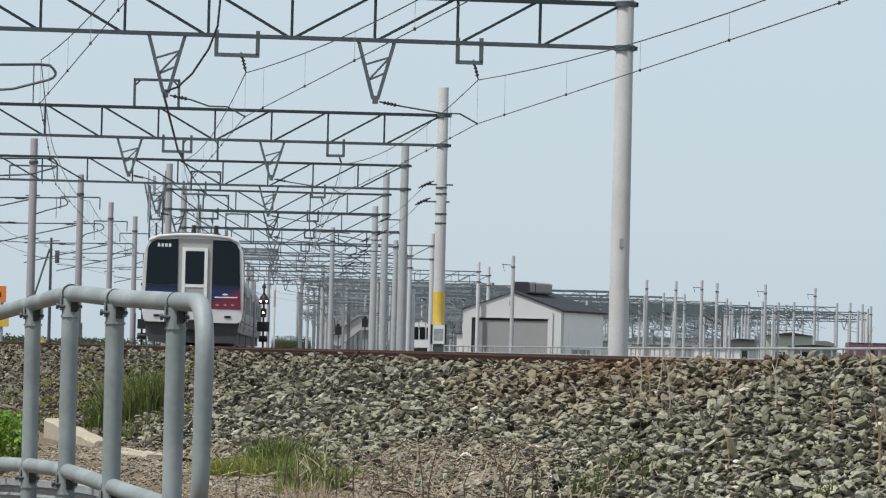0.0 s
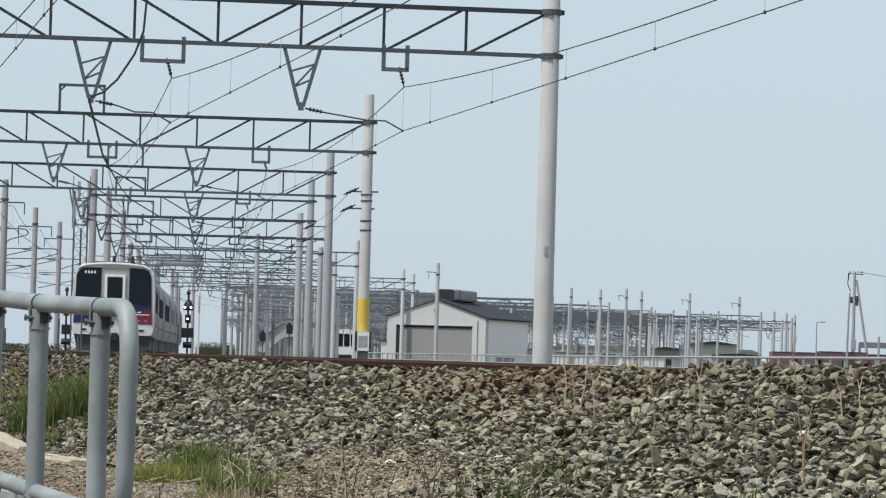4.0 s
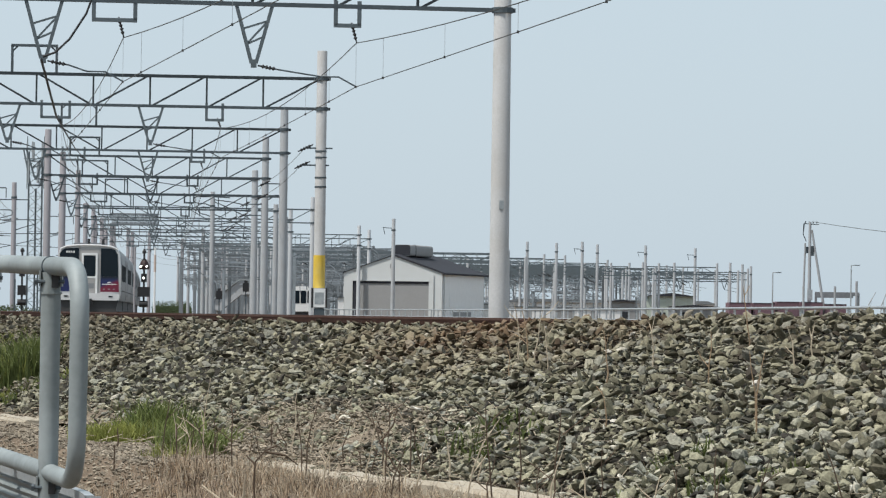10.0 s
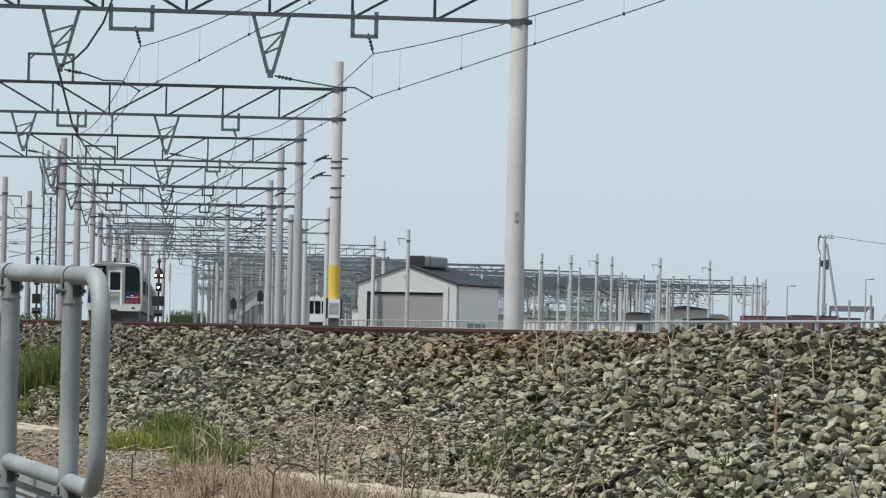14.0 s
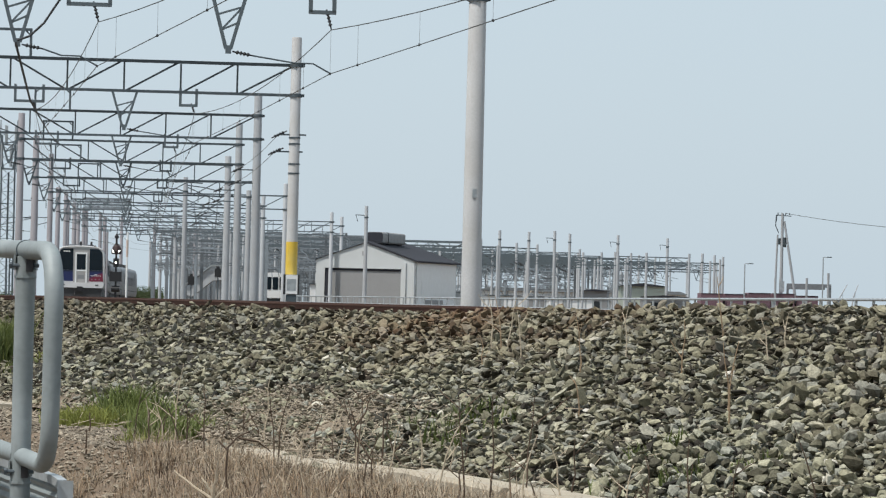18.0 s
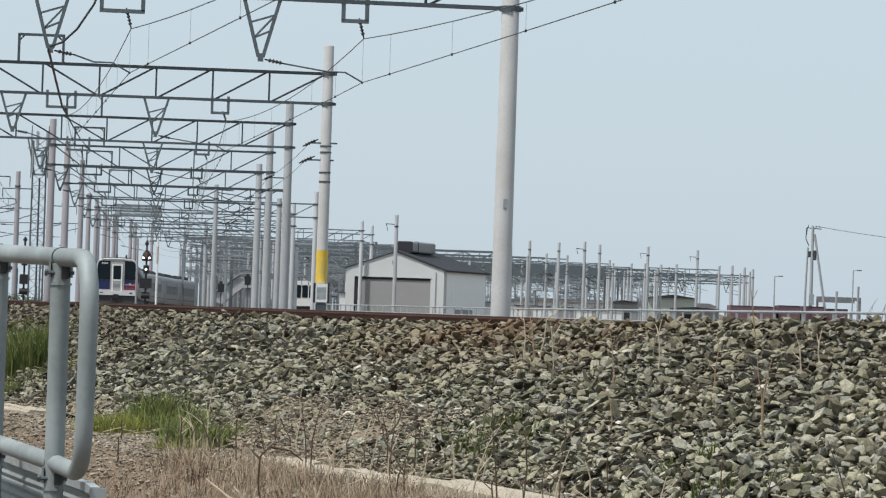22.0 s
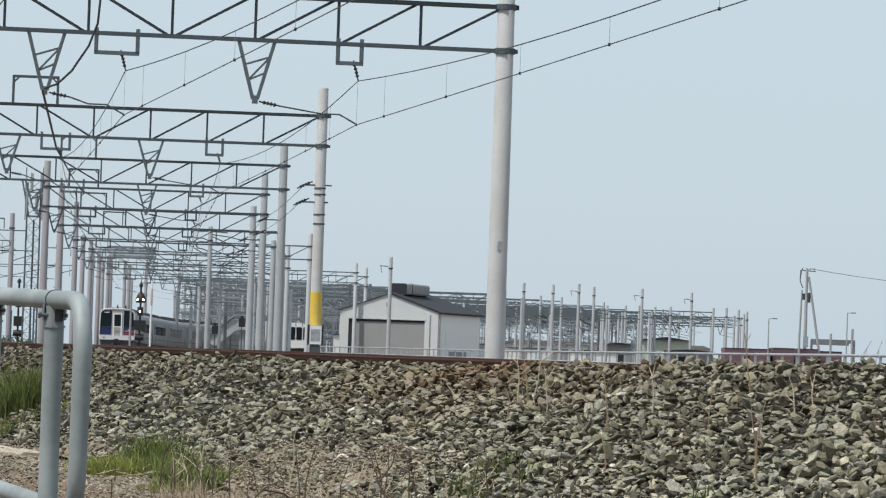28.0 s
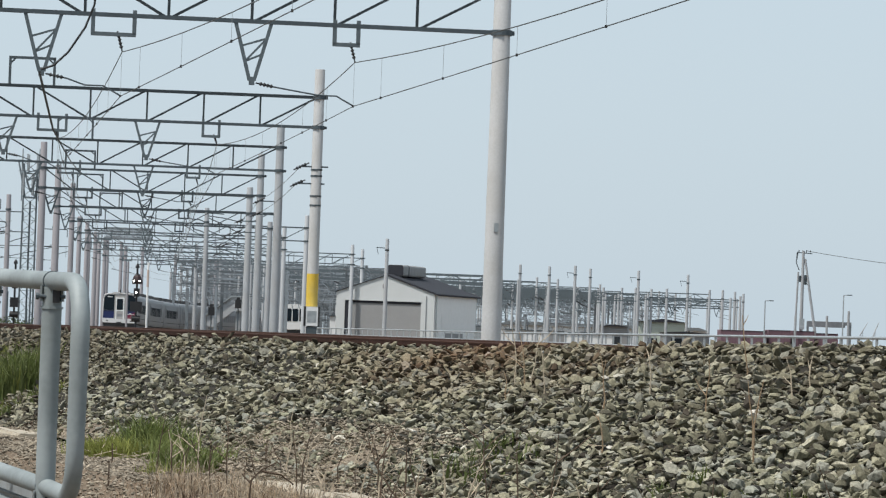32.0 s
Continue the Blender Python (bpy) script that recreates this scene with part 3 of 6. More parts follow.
def portal(y, left, right_x, r=0.175, detail=True, wires=(0.0, 5.1), top=TOP, raised=None, lift=0.0, left_top=0.0, pitch=1.82):
    """Two concrete masts with a lattice beam across the tracks, at the distance y."""
    x, yy, h = on_line(y)
    right = (right_x - x) / math.cos(h)
    p = thing("catenary_portal", pose(x, yy, lift, rz=-math.degrees(h)), "grey lattice beam on round concrete masts over the tracks", "catenary portal", "portals over the line")
    # Beyond 300 m the haze is put into paler steel and pole colours.
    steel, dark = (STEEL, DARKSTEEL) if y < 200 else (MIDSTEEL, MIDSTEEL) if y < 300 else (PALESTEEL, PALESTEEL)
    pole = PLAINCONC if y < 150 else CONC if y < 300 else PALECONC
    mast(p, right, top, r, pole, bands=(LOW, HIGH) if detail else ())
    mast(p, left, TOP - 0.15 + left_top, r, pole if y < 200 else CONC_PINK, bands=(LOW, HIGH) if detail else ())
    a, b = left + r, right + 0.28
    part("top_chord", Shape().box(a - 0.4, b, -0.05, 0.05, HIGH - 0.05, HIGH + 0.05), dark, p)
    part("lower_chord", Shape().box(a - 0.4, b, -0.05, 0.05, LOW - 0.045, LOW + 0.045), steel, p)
    n = math.ceil((right - left) / pitch)
    flip = 4 if right - left > 12 else n / 2
    for i in range(n):
        x1 = right - pitch * i - (0.07 if i else 0.0)
        x0 = max(right - pitch * (i + 1) - 0.07, left)
        if i < n - 1:
            part("vertical", Shape().box(x0 - 0.03, x0 + 0.03, -0.03, 0.03, LOW, HIGH), dark, p)
        za, zb = (HIGH, LOW) if i >= flip else (LOW, HIGH)
        part("diagonal", Shape().bar((x0 + 0.05, 0, za), (x1 - 0.05, 0, zb), 0.06), dark, p)
    for w0 in wires:
        w = w0 + SHIFT.get(y, 0.0)
        if detail and (y < 330 or w0 > 1):
            v_hanger(p, w - (1.80 if w0 < 1 else 2.32), 1.17 + lift, MIDSTEEL if 200 < y < 230 else PALESTEEL)
        if detail:
            u_bracket(p, w - 0.27, 0.52 if w0 > 1 else 0.9, 0.42, mat=PALESTEEL if y < 200 else steel)
            v = w - (1.71 if w0 < 1 else 2.23)
            low = LOW - lift
            insulator(p, (w - 0.18, 0, LOW - 0.35), (w - 0.06, 0, low - 0.68))
            insulator(p, (v, 0, low - 1.22), (v + 0.46, 0, low - 1.30), 0.05)
            part("steady_arm", Shape().tube([(v + 0.46, 0, low - 1.30), (w - 0.85, 0, low - 1.43), (w - 0.45, 0, low - 1.43), (w - 0.07, 0, low - 1.63)], 0.018, 6), STEEL, p)
    if raised is not None:
        u_bracket(p, raised, 1.42, 0.9, HIGH, True, steel)
    return p


portal(92, -9.0, 1.08, 0.20, lift=0.12)
portal(136, -9.2, -4.22, raised=-1.42)
portal(174, -9.4, -6.92, raised=-0.32, pitch=1.856)
portal(207, -2.34, -9.12, raised=-0.55, top=TOP + 0.17, left_top=0.5)
portal(239, -2.3, -11.11, 0.19, raised=-0.5, top=TOP - 0.4, left_top=0.6)
portal(272, -2.05, -11.27, raised=0.4, top=TOP - 1.45, left_top=0.7)
portal(306, -2.13, -10.02, raised=0.4, left_top=-0.55)
portal(340, -2.1, -12.9)
portal(401, -2.4, -8.67)
portal(421, -2.4, -8.09)
portal(370, -2.4, -14.4, detail=False)
for y in (445, 478, 512, 548, 590, 640, 690, 745):
    portal(y, -2.4, on_line(y)[0] + 9.5, detail=False)


# ---- wires ----
def wire_run(name, off, ys, label, low=5.0, high=5.96, spots=None):
    w = thing(name, pose(0, 0, 0), label, "overhead wire", "overhead wires")
    pts = [Vector((*p, 0)) for p in spots] if spots else [Vector((*on_line(y, off - 0.07 + SHIFT.get(y, 0.0))[:2], 0)) for y in ys]
    mess, cont = [], []
    for a, b in zip(pts, pts[1:]):
        mess += sag(a + Vector((0, 0, high + EYE)), b + Vector((0, 0, high + EYE)), 0.42, 14)
        cont += sag(a + Vector((0, 0, low + EYE + (0.25 if a.y < 80 else 0))), b + Vector((0, 0, low + EYE)), 0.03, 14)
    part("messenger_wire", Shape().tube(mess, 0.011, 5), WIRE, w)
    part("contact_wire", Shape().tube(cont, 0.010, 5), WIRE, w)
    for i in range(1, len(mess) - 1, 2):
        if mess[i].y < 330:
            part("dropper", Shape().tube([mess[i], cont[i]], 0.004, 4), GALV, w)
            part("clip", Shape().box(-0.02, 0.02, -0.02, 0.02, -0.025, 0.025), BLACK, w, at=pose(*cont[i]))
    return w


SPANS = [42, 92, 136, 174, 207, 239, 272, 306, 340, 378, 418, 460, 500]
wire_run("catenary_wire", 0.0, SPANS, "thin dark catenary and contact wire with droppers over the main track")
wire_run("catenary_wire", SECOND, SPANS, "thin dark catenary and contact wire with droppers over the second track")
wire_run("catenary_wire", 0, (), "thin dark catenary wire over the near track", 5.2, 6.15, [(-2.9, 42), (-11.65, 92), (-17.0, 139), (-20.9, 183), (-23.5, 218), (-26.2, 256)])


# ---- masts, feeder and fittings along the line ----
def place_of(name):
    return [o for o in scene.objects if o.name.split(".")[0] == name]


portals = sorted(place_of("catenary_portal"), key=lambda o: o.matrix_basis.translation.y)
# the yellow warning band and the box on the second portal's mast
banded, first = portals[1], portals[0]
px = max(o.location.x for o in banded.children if o.name.startswith("mast"))
fx = max(o.location.x for o in first.children if o.name.startswith("mast"))
part("warning_band", Shape().tube([(px, 0, EYE + 0.86), (px, 0, EYE + 1.92)], 0.192, 20), YELLOW, banded, "yellow warning wrap round the mast", True)
meter = part("junction_box", Shape().box(px - 0.24, px + 0.24, -0.36, -0.19, EYE + 0.24, EYE + 0.84), WHITE, banded, "white junction box strapped to the mast")
part("cover_plate", Shape().box(px - 0.15, px + 0.15, -0.366, -0.359, EYE + 0.34, EYE + 0.72), GALV, meter)
for sx in (-0.225, 0.225):
    part("strap", Shape().box(px + sx - 0.03, px + sx + 0.03, -0.37, -0.15, EYE + 0.22, EYE + 0.86), BLACK, meter)
part("foot_box", Shape().box(px - 0.17, px + 0.17, -0.33, -0.18, EYE - 0.15, EYE + 0.2), STEEL, banded)
for z in (5.25, 5.05, 4.4, 4.1):
    part("band", Shape().tube([(px, 0, EYE + z), (px, 0, EYE + z + 0.05)], 0.19, 16), STEEL, banded)
# small plate and step irons on the first mast
part("number_plate", Shape().box(fx - 0.05, fx + 0.05, -0.222, -0.205, EYE + 2.25, EYE + 2.45), GALV, first)

# the heavy jumper cable that loops down between the portals
jump = thing("jumper_cable", pose(0, 0, 0), "thick black feeder cable looping under the portal beams", "cable")
x92, y92, _ = on_line(92)
part("loop", Shape().tube([(-7.65, 91, EYE + 7.9), (-7.72, 91, EYE + 6.9), (-7.9, 91, EYE + 6.4), (-8.25, 91, EYE + 5.85), (-8.55, 91, EYE + 5.56), (-8.82, 91, EYE + 5.46)], 0.025, 8), RUBBER, jump, smooth=True)
part("tail", Shape().tube([(-8.85, 91, EYE + 5.4), (-10.1, 108, EYE + 4.97), (-11.33, 124, EYE + 5.25), (-12.97, 146, EYE + 5.59), (-14.28, 165, EYE + 5.93)], [0.028, 0.027, 0.024, 0.018, 0.012], 8), RUBBER, jump, smooth=True)

# feeder wires on the right-hand mast heads
for k, (z, off) in enumerate(((5.37, 7.3), (4.82, 7.2))):
    f = thing("feeder_wire", pose(0, 0, 0), "thin feeder wire with dark insulators beside the masts", "overhead wire", "overhead wires")
    pts = []
    spans = [136, 174, 207, 239, 272, 306, 340]
    for a, b in zip(spans, spans[1:]):
        pa, pb = on_line(a, off), on_line(b, off)
        pts += sag((pa[0], pa[1], EYE + z), (pb[0], pb[1], EYE + z), 0.12, 8)
    part("wire", Shape().tube(pts, 0.009, 5), WIRE, f)
    for y in spans[:5]:
        xx, yy, _ = on_line(y, off)
        insulator(f, (xx - 0.22, yy, EYE + z - 0.12), (xx + 0.28, yy, EYE + z + 0.12), 0.06)
    for y in spans[:5]:
        xx, yy, _ = on_line(y, off)
        part("side_arm", Shape().bar((xx, yy, EYE + z), (xx + 0.9, yy, EYE + z), 0.05), STEEL, f)


def looped_arm(p, reach, back):
    """A tubular arm that runs past its mast and ends in a loop, with a raking strut and insulators."""
    k = part("cantilever", Shape().tube([(back, 0, EYE + 5.95), (reach - 0.45, 0, EYE + 6.05)] + arc((reach - 0.2, 0, EYE + 6.03), (reach + 0.12, 0, EYE + 5.78), (reach - 0.35, 0, EYE + 5.68), 6)
                               + [(reach - 1.0, 0, EYE + 5.5), (0.15, 0, EYE + 5.35)], 0.032, 6), STEEL, p, "looped tubular steel arm", True)
    part("strut", Shape().tube([(back, 0, EYE + 4.75), (-0.15, 0, EYE + 5.95)], 0.03, 6), STEEL, k)
    part("steady_arm", Shape().tube([(back, 0, EYE + 5.2), (back + 1.6, 0, EYE + 5.05), (-0.2, 0, EYE + 4.95)], 0.022, 6), STEEL, k)
    part("drop_rod", Shape().tube([(reach - 0.55, 0, EYE + 6.05), (reach - 0.55, 0, EYE + 5.2)], 0.014, 5), STEEL, k)
    insulator(k, (-0.75, 0, EYE + 5.98), (-0.25, 0, EYE + 6.0), 0.06)
    insulator(k, (-1.1, 0, EYE + 4.98), (-0.6, 0, EYE + 4.96), 0.06)
    return k


def side_mast(x, y, top=TOP, r=0.17, mat=CONC_PINK, arm=1.0, reach=0.0, label="pinkish concrete mast with steel cross-arms", group="masts beside the line", stub=False):
    p = thing("catenary_mast", pose(x, y, 0), label, "catenary mast", group)
    mast(p, 0, top, r, mat, bands=(top - 1.0,))
    if arm:
        c = part("cross_arm", Shape().bar((-arm, 0, top - 1.15), (arm, 0, top - 1.15), 0.07), STEEL, p)
        for s in (-1, 1):
            part("drop_wire", Shape().tube([(s * arm, 0, top - 1.15), (s * arm, 0, top - 1.75)], 0.03, 6), STEEL, c)
        part("step_bolts", Shape().bar((-0.3, 0, top - 2.4), (0.3, 0, top - 2.4), 0.05).bar((-0.3, 0, top - 4.2), (0.3, 0, top - 4.2), 0.05), STEEL, p)
    if stub:
        part("stub_arm", Shape().bar((0, 0, top - 0.85), (-0.95, 0, top - 0.8), 0.07).bar((-0.9, 0, top - 0.8), (-0.75, 0, top - 1.4), 0.05), STEEL, p)
    if reach:
        looped_arm(p, reach, -5.2)
    return p


for x, y, reach in ((-22.6, 177, 1.55), (-24.9, 214, 1.3), (-27.8, 255, 1.5), (-29.1, 282, 1.5), (-30.4, 330, 1.5)):
    side_mast(x, y, reach=reach)
# wires of the side line
for z, dx in ((6.15, -4.4), (5.15, -4.4)):
    w = thing("catenary_wire", pose(0, 0, 0), "thin dark wire carried by the side masts", "overhead wire", "overhead wires")
    ps = [(-19.6 + dx, 130), (-22.6 + dx, 177), (-24.9 + dx, 214), (-27.8 + dx, 255), (-28.8 + dx, 282), (-30.4 + dx, 330)]
    pts = []
    for a, b in zip(ps, ps[1:]):
        pts += sag((*a, EYE + z), (*b, EYE + z), 0.35 if z > 6 else 0.05, 8)
    part("wire", Shape().tube(pts, 0.011, 5), WIRE, w)

# single masts in the yard, with their arms
def double_loops(p, z):
    """Two looped arms to one side of a mast and raking arms to the other."""
    for k, (dz, far) in enumerate(((0.0, -1.35), (-0.75, -1.0))):
        c = part("cantilever", Shape().tube([(1.2, 0, z + dz - 0.05), (0, 0, z + dz), (far + 0.3, 0, z + dz)] + arc((far + 0.2, 0, z + dz), (far - 0.2, 0, z + dz - 0.25), (far + 0.2, 0, z + dz - 0.45), 6) + [(-0.5, 0, z + dz - 0.5), (0, 0, z + dz - 0.7)], 0.04, 6), MIDSTEEL, p, "looped tubular arm", True)
        insulator(c, (-0.8, 0, z + dz), (-0.4, 0, z + dz), 0.07)
    for a, b, reach in ((-0.2, -0.6, 2.5), (-0.3, -1.5, 2.6), (-0.9, -1.0, 2.6), (-1.2, -2.3, 2.7), (-2.0, -1.7, 2.7), (-2.2, -3.0, 2.6)):
        part("raking_arm", Shape().tube([(0, 0, z + a), (reach * 0.5, 0, z + (a + b) / 2 + 0.06), (reach, 0, z + b)], 0.035, 6), MIDSTEEL, p)
    for a, b, reach in ((-1.6, -2.6, -3.4), (-2.4, -2.6, -4.0), (-3.2, -3.5, -3.6)):
        part("raking_arm", Shape().tube([(0, 0, z + a), (reach * 0.5, 0, z + a - 0.1), (reach, 0, z + b)], 0.03, 6), MIDSTEEL, p)


for x, y, arm in ((-16.72, 297, 0.9), (-5.0, 371, 0), (8.6, 474, 0), (12.0, 479, 0), (14.6, 469, 0), (16.8, 484, 0), (22.4, 486, 0), (28.9, 500, 0)):
    lone = side_mast(x, y, r=0.17, mat=CONC, arm=arm, label="plain grey concrete mast in the yard", group="masts in the yard", stub=x in (-5.0, 14.6, 22.4, 28.9))
    if x == -16.72:
        double_loops(lone, TOP - 0.35)
for x, y in ((-25.1, 430), (-29.8, 520), (-26.3, 470), (-30.7, 560), (-32.7, 610), (-26.3, 500), (-32.9, 640), (-28.2, 560), (-29.6, 600), (-36.2, 600), (-34.6, 560), (-41.1, 640), (-25.0, 520), (-30.8, 660)):
    side_mast(x, y, r=0.19, mat=CONC, arm=0, label="far grey concrete mast in the yard throat", group="masts in the yard")
for x, y in ((24.0, 487), (31.4, 475), (33.6, 487), (35.5, 500), (18.6, 490), (25.4, 480)):
    side_mast(x, y, top=6.5 + EYE, r=0.15, mat=CONC, arm=0, label="short grey concrete mast in the yard", group="masts in the yard")
for x, y in ((-31.7, 385), (-35.0, 430), (-32.6, 410), (-33.8, 450)):
    side_mast(x, y, r=0.2, arm=0, label="pinkish concrete mast in the yard throat", group="masts in the yard")
# ---- beams of the yard portals ----
YR = random.Random(21)


def yard_portal(x0, x1, y, low, deep=0.85, turn=0.0):
    p = thing("yard_portal", pose(x0, y, 0, rz=turn), "long grey lattice beam on posts across the yard tracks", "catenary portal", "portals in the yard")
    n, w = max(2, round((x1 - x0) / 1.7)), x1 - x0
    hi, lo = EYE + low + deep, EYE + low
    # Chords, lattice and posts carry the yard's haze in their pale colour.
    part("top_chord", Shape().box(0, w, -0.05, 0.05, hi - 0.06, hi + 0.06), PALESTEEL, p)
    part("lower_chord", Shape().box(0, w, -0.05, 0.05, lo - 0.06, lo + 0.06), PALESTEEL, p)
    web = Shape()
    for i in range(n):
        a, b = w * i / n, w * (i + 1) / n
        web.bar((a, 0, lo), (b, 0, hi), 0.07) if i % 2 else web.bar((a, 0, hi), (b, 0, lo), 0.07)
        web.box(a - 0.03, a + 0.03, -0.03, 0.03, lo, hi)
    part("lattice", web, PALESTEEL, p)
    for i in range(1, int(w / 5.2) + 1):
        c = 5.2 * i - 2.2
        if c < w - 0.5:
            part("drop_hanger", Shape().bar((c - 0.4, 0, lo), (c, 0, lo - 1.2), 0.08).bar((c + 0.4, 0, lo), (c, 0, lo - 1.2), 0.08), PALESTEEL, p)
            part("steady_arm", Shape().tube([(c, 0, lo - 1.2), (c + 1.6, 0, lo - 1.5)], 0.03, 5), PALESTEEL, p)
            insulator(p, (c + 0.2, 0, lo - 0.15), (c + 0.9, 0, lo - 0.5), 0.10)
    for c in (0.0, w):
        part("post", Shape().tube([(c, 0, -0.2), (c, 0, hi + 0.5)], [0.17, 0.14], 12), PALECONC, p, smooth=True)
    return p


for i in range(15):
    y = 432 + 19 * i
    xm = on_line(y)[0]
    yard_portal(xm + 10.2 + YR.uniform(-0.5, 0.5), xm + 34 + 1.3 * i, y + YR.uniform(-4, 4), 5.6 + 0.06 * i + YR.uniform(-0.35, 0.3), turn=YR.uniform(-3, 1))
for i in range(6):
    y = 520 + 45 * i
    yard_portal(-2 + 2 * i, 20 + 3 * i, y, 5.0 + 0.2 * i, turn=-2)
for x0, x1, y, low in ((2.0, 16.8, 484, 5.3), (12.0, 22.4, 486, 5.0), (22.4, 31.0, 492, 5.3), (24.0, 34.0, 500, 4.6), (8.6, 22.0, 520, 5.6), (4.0, 20.0, 545, 5.7), (24.5, 35.5, 505, 4.9), (-6, 14, 575, 6.2), (-2, 22, 610, 6.4)):
    yard_portal(x0, x1, y, low)
for k in range(9):
    w = thing("catenary_wire", pose(0, 0, 0), "thin dark wires over the yard tracks", "overhead wire", "overhead wires")
    off = 12.5 + 2.6 * k
    pts = []
    for i in range(11):
        a, b = 432 + 26 * i, 458 + 26 * i
        pa, pb = on_line(a, off), on_line(b, off)
        pts += sag((pa[0], pa[1], EYE + 5.0 + 0.35 * (k % 2)), (pb[0], pb[1], EYE + 5.0 + 0.35 * (k % 2)), 0.3, 6)
    part("wire", Shape().tube(pts, 0.016, 4), WIRE, w)


# ---- signals ----
def signal(x, y, lit):
    s = thing("signal", pose(x, y, 0), "black dwarf colour-light signal on a post" + (" with three white lamps lit" if lit else ", unlit"), "signal", "signals")
    part("post", Shape().tube([(0, 0, 0.5), (0, 0, EYE + 2.95)], 0.05, 8), BLACK, s)
    part("cable_drum", Shape().tube([(-0.2, 0, EYE + 0.38), (0.2, 0, EYE + 0.38)], 0.15, 12), BLACK, s)
    wide = 0.28 if lit else 0.19
    part("relay_box", Shape().box(-wide, wide, -0.2, 0.15, EYE + 0.72, EYE + 1.18), BLACK, s)
    part("finial", Shape().tube([(0, 0, EYE + 2.75), (0, 0, EYE + 2.85), (0, 0, EYE + 2.95)], [0.1, 0.1, 0.02], 8), BLACK, s)
    if lit:
        head = part("head", Shape().tube([(0, 0.08, EYE + 2.0), (0, 0.08, EYE + 2.15), (0, 0.08, EYE + 2.35), (0, 0.08, EYE + 2.5)], [0.23, 0.25, 0.18, 0.07], 10), SIGNALRED, s)
        low = part("lower_head", Shape().tube([(0, -0.02, EYE + 1.4), (0, -0.02, EYE + 1.8)], 0.14, 10), BLACK, s)
        for dx, z, p in ((-0.14, 2.14, head), (0.14, 2.14, head), (0, 1.6, low)):
            yy = -0.2
            part("hood", Shape().tube([(dx, yy + 0.14, EYE + z), (dx, yy, EYE + z)], 0.085, 10), BLACK, p)
            part("lens", Shape().tube([(dx, yy - 0.001, EYE + z), (dx, yy - 0.02, EYE + z)], [0.045, 0.032], 10), LAMPWHITE, p, "lit white lens")
    else:
        part("head", Shape().box(-0.13, 0.13, -0.1, 0.12, EYE + 1.6, EYE + 2.1), BLACK, s)
    return s


signal(-14.3, 198, True)
signal(-20.1, 199, False)
for x, y, z in ((-12.9, 268, 1.4), (-14.8, 272, 0.9), (-12.0, 300, 1.1)):
    s = thing("marker_signal", pose(x, y, 0), "small black marker light on a thin post", "signal", "signals")
    part("post", Shape().tube([(0, 0, 0.5), (0, 0, EYE + z)], 0.04, 6), STEEL, s)
    part("head", Shape().box(-0.2, 0.2, -0.12, 0.12, EYE + z, EYE + z + 0.55).box(-0.1, 0.1, -0.1, 0.1, EYE + z + 0.55, EYE + z + 0.7), BLACK, s)
for x, m, lab in ((-14.85, CONC_PINK, "thin weathered marker post"), (-13.9, WHITE, "thin white and orange marker post")):
    s = thing("marker_post", pose(x, 199.5, 0), lab, "post", "marker posts")
    part("post", Shape().tube([(0, 0, 0.5), (0, 0, EYE + 3.05)], 0.05, 8), m, s)
    if m is WHITE:
        part("orange_band", Shape().tube([(0, 0, EYE + 1.9), (0, 0, EYE + 2.7)], 0.056, 8), PALEORANGE, s)


# ---- the train ----
def prism(sh, outline, y0, y1):
    """An outline of (x, z) thick from y0 to y1."""
    n = len(outline)
    v = [(x, y, z) for y in (y0, y1) for x, z in outline]
    f = [tuple(range(n)), tuple(range(2 * n - 1, n - 1, -1))] + [(i, n + i, n + (i + 1) % n, (i + 1) % n) for i in range(n)]
    return sh.add(v, f)


def rounded(x0, x1, z0, z1, r, n=4):
    pts = []
    for cx, cz, a in ((x1 - r, z0 + r, -90), (x1 - r, z1 - r, 0), (x0 + r, z1 - r, 90), (x0 + r, z0 + r, 180)):
        pts += [(cx + r * math.cos(radians(a + 90 * i / n)), cz + r * math.sin(radians(a + 90 * i / n))) for i in range(n + 1)]
    return pts


CAB = [(-1.33, 0.72), (-1.42, 1.05), (-1.43, 2.2), (-1.37, 2.95), (-1.27, 3.22), (-1.08, 3.36), (-0.6, 3.42), (0, 3.44), (0.6, 3.42), (1.08, 3.36), (1.27, 3.22), (1.37, 2.95), (1.43, 2.2), (1.42, 1.05), (1.33, 0.72)]
BODY = [(-1.36, 0.72), (-1.45, 1.05), (-1.45, 2.2), (-1.40, 2.95), (-1.30, 3.24), (-1.10, 3.38), (-0.6, 3.45), (0, 3.47), (0.6, 3.45), (1.10, 3.38), (1.30, 3.24), (1.40, 2.95), (1.45, 2.2), (1.45, 1.05), (1.36, 0.72)]
CARLEN = 20.0


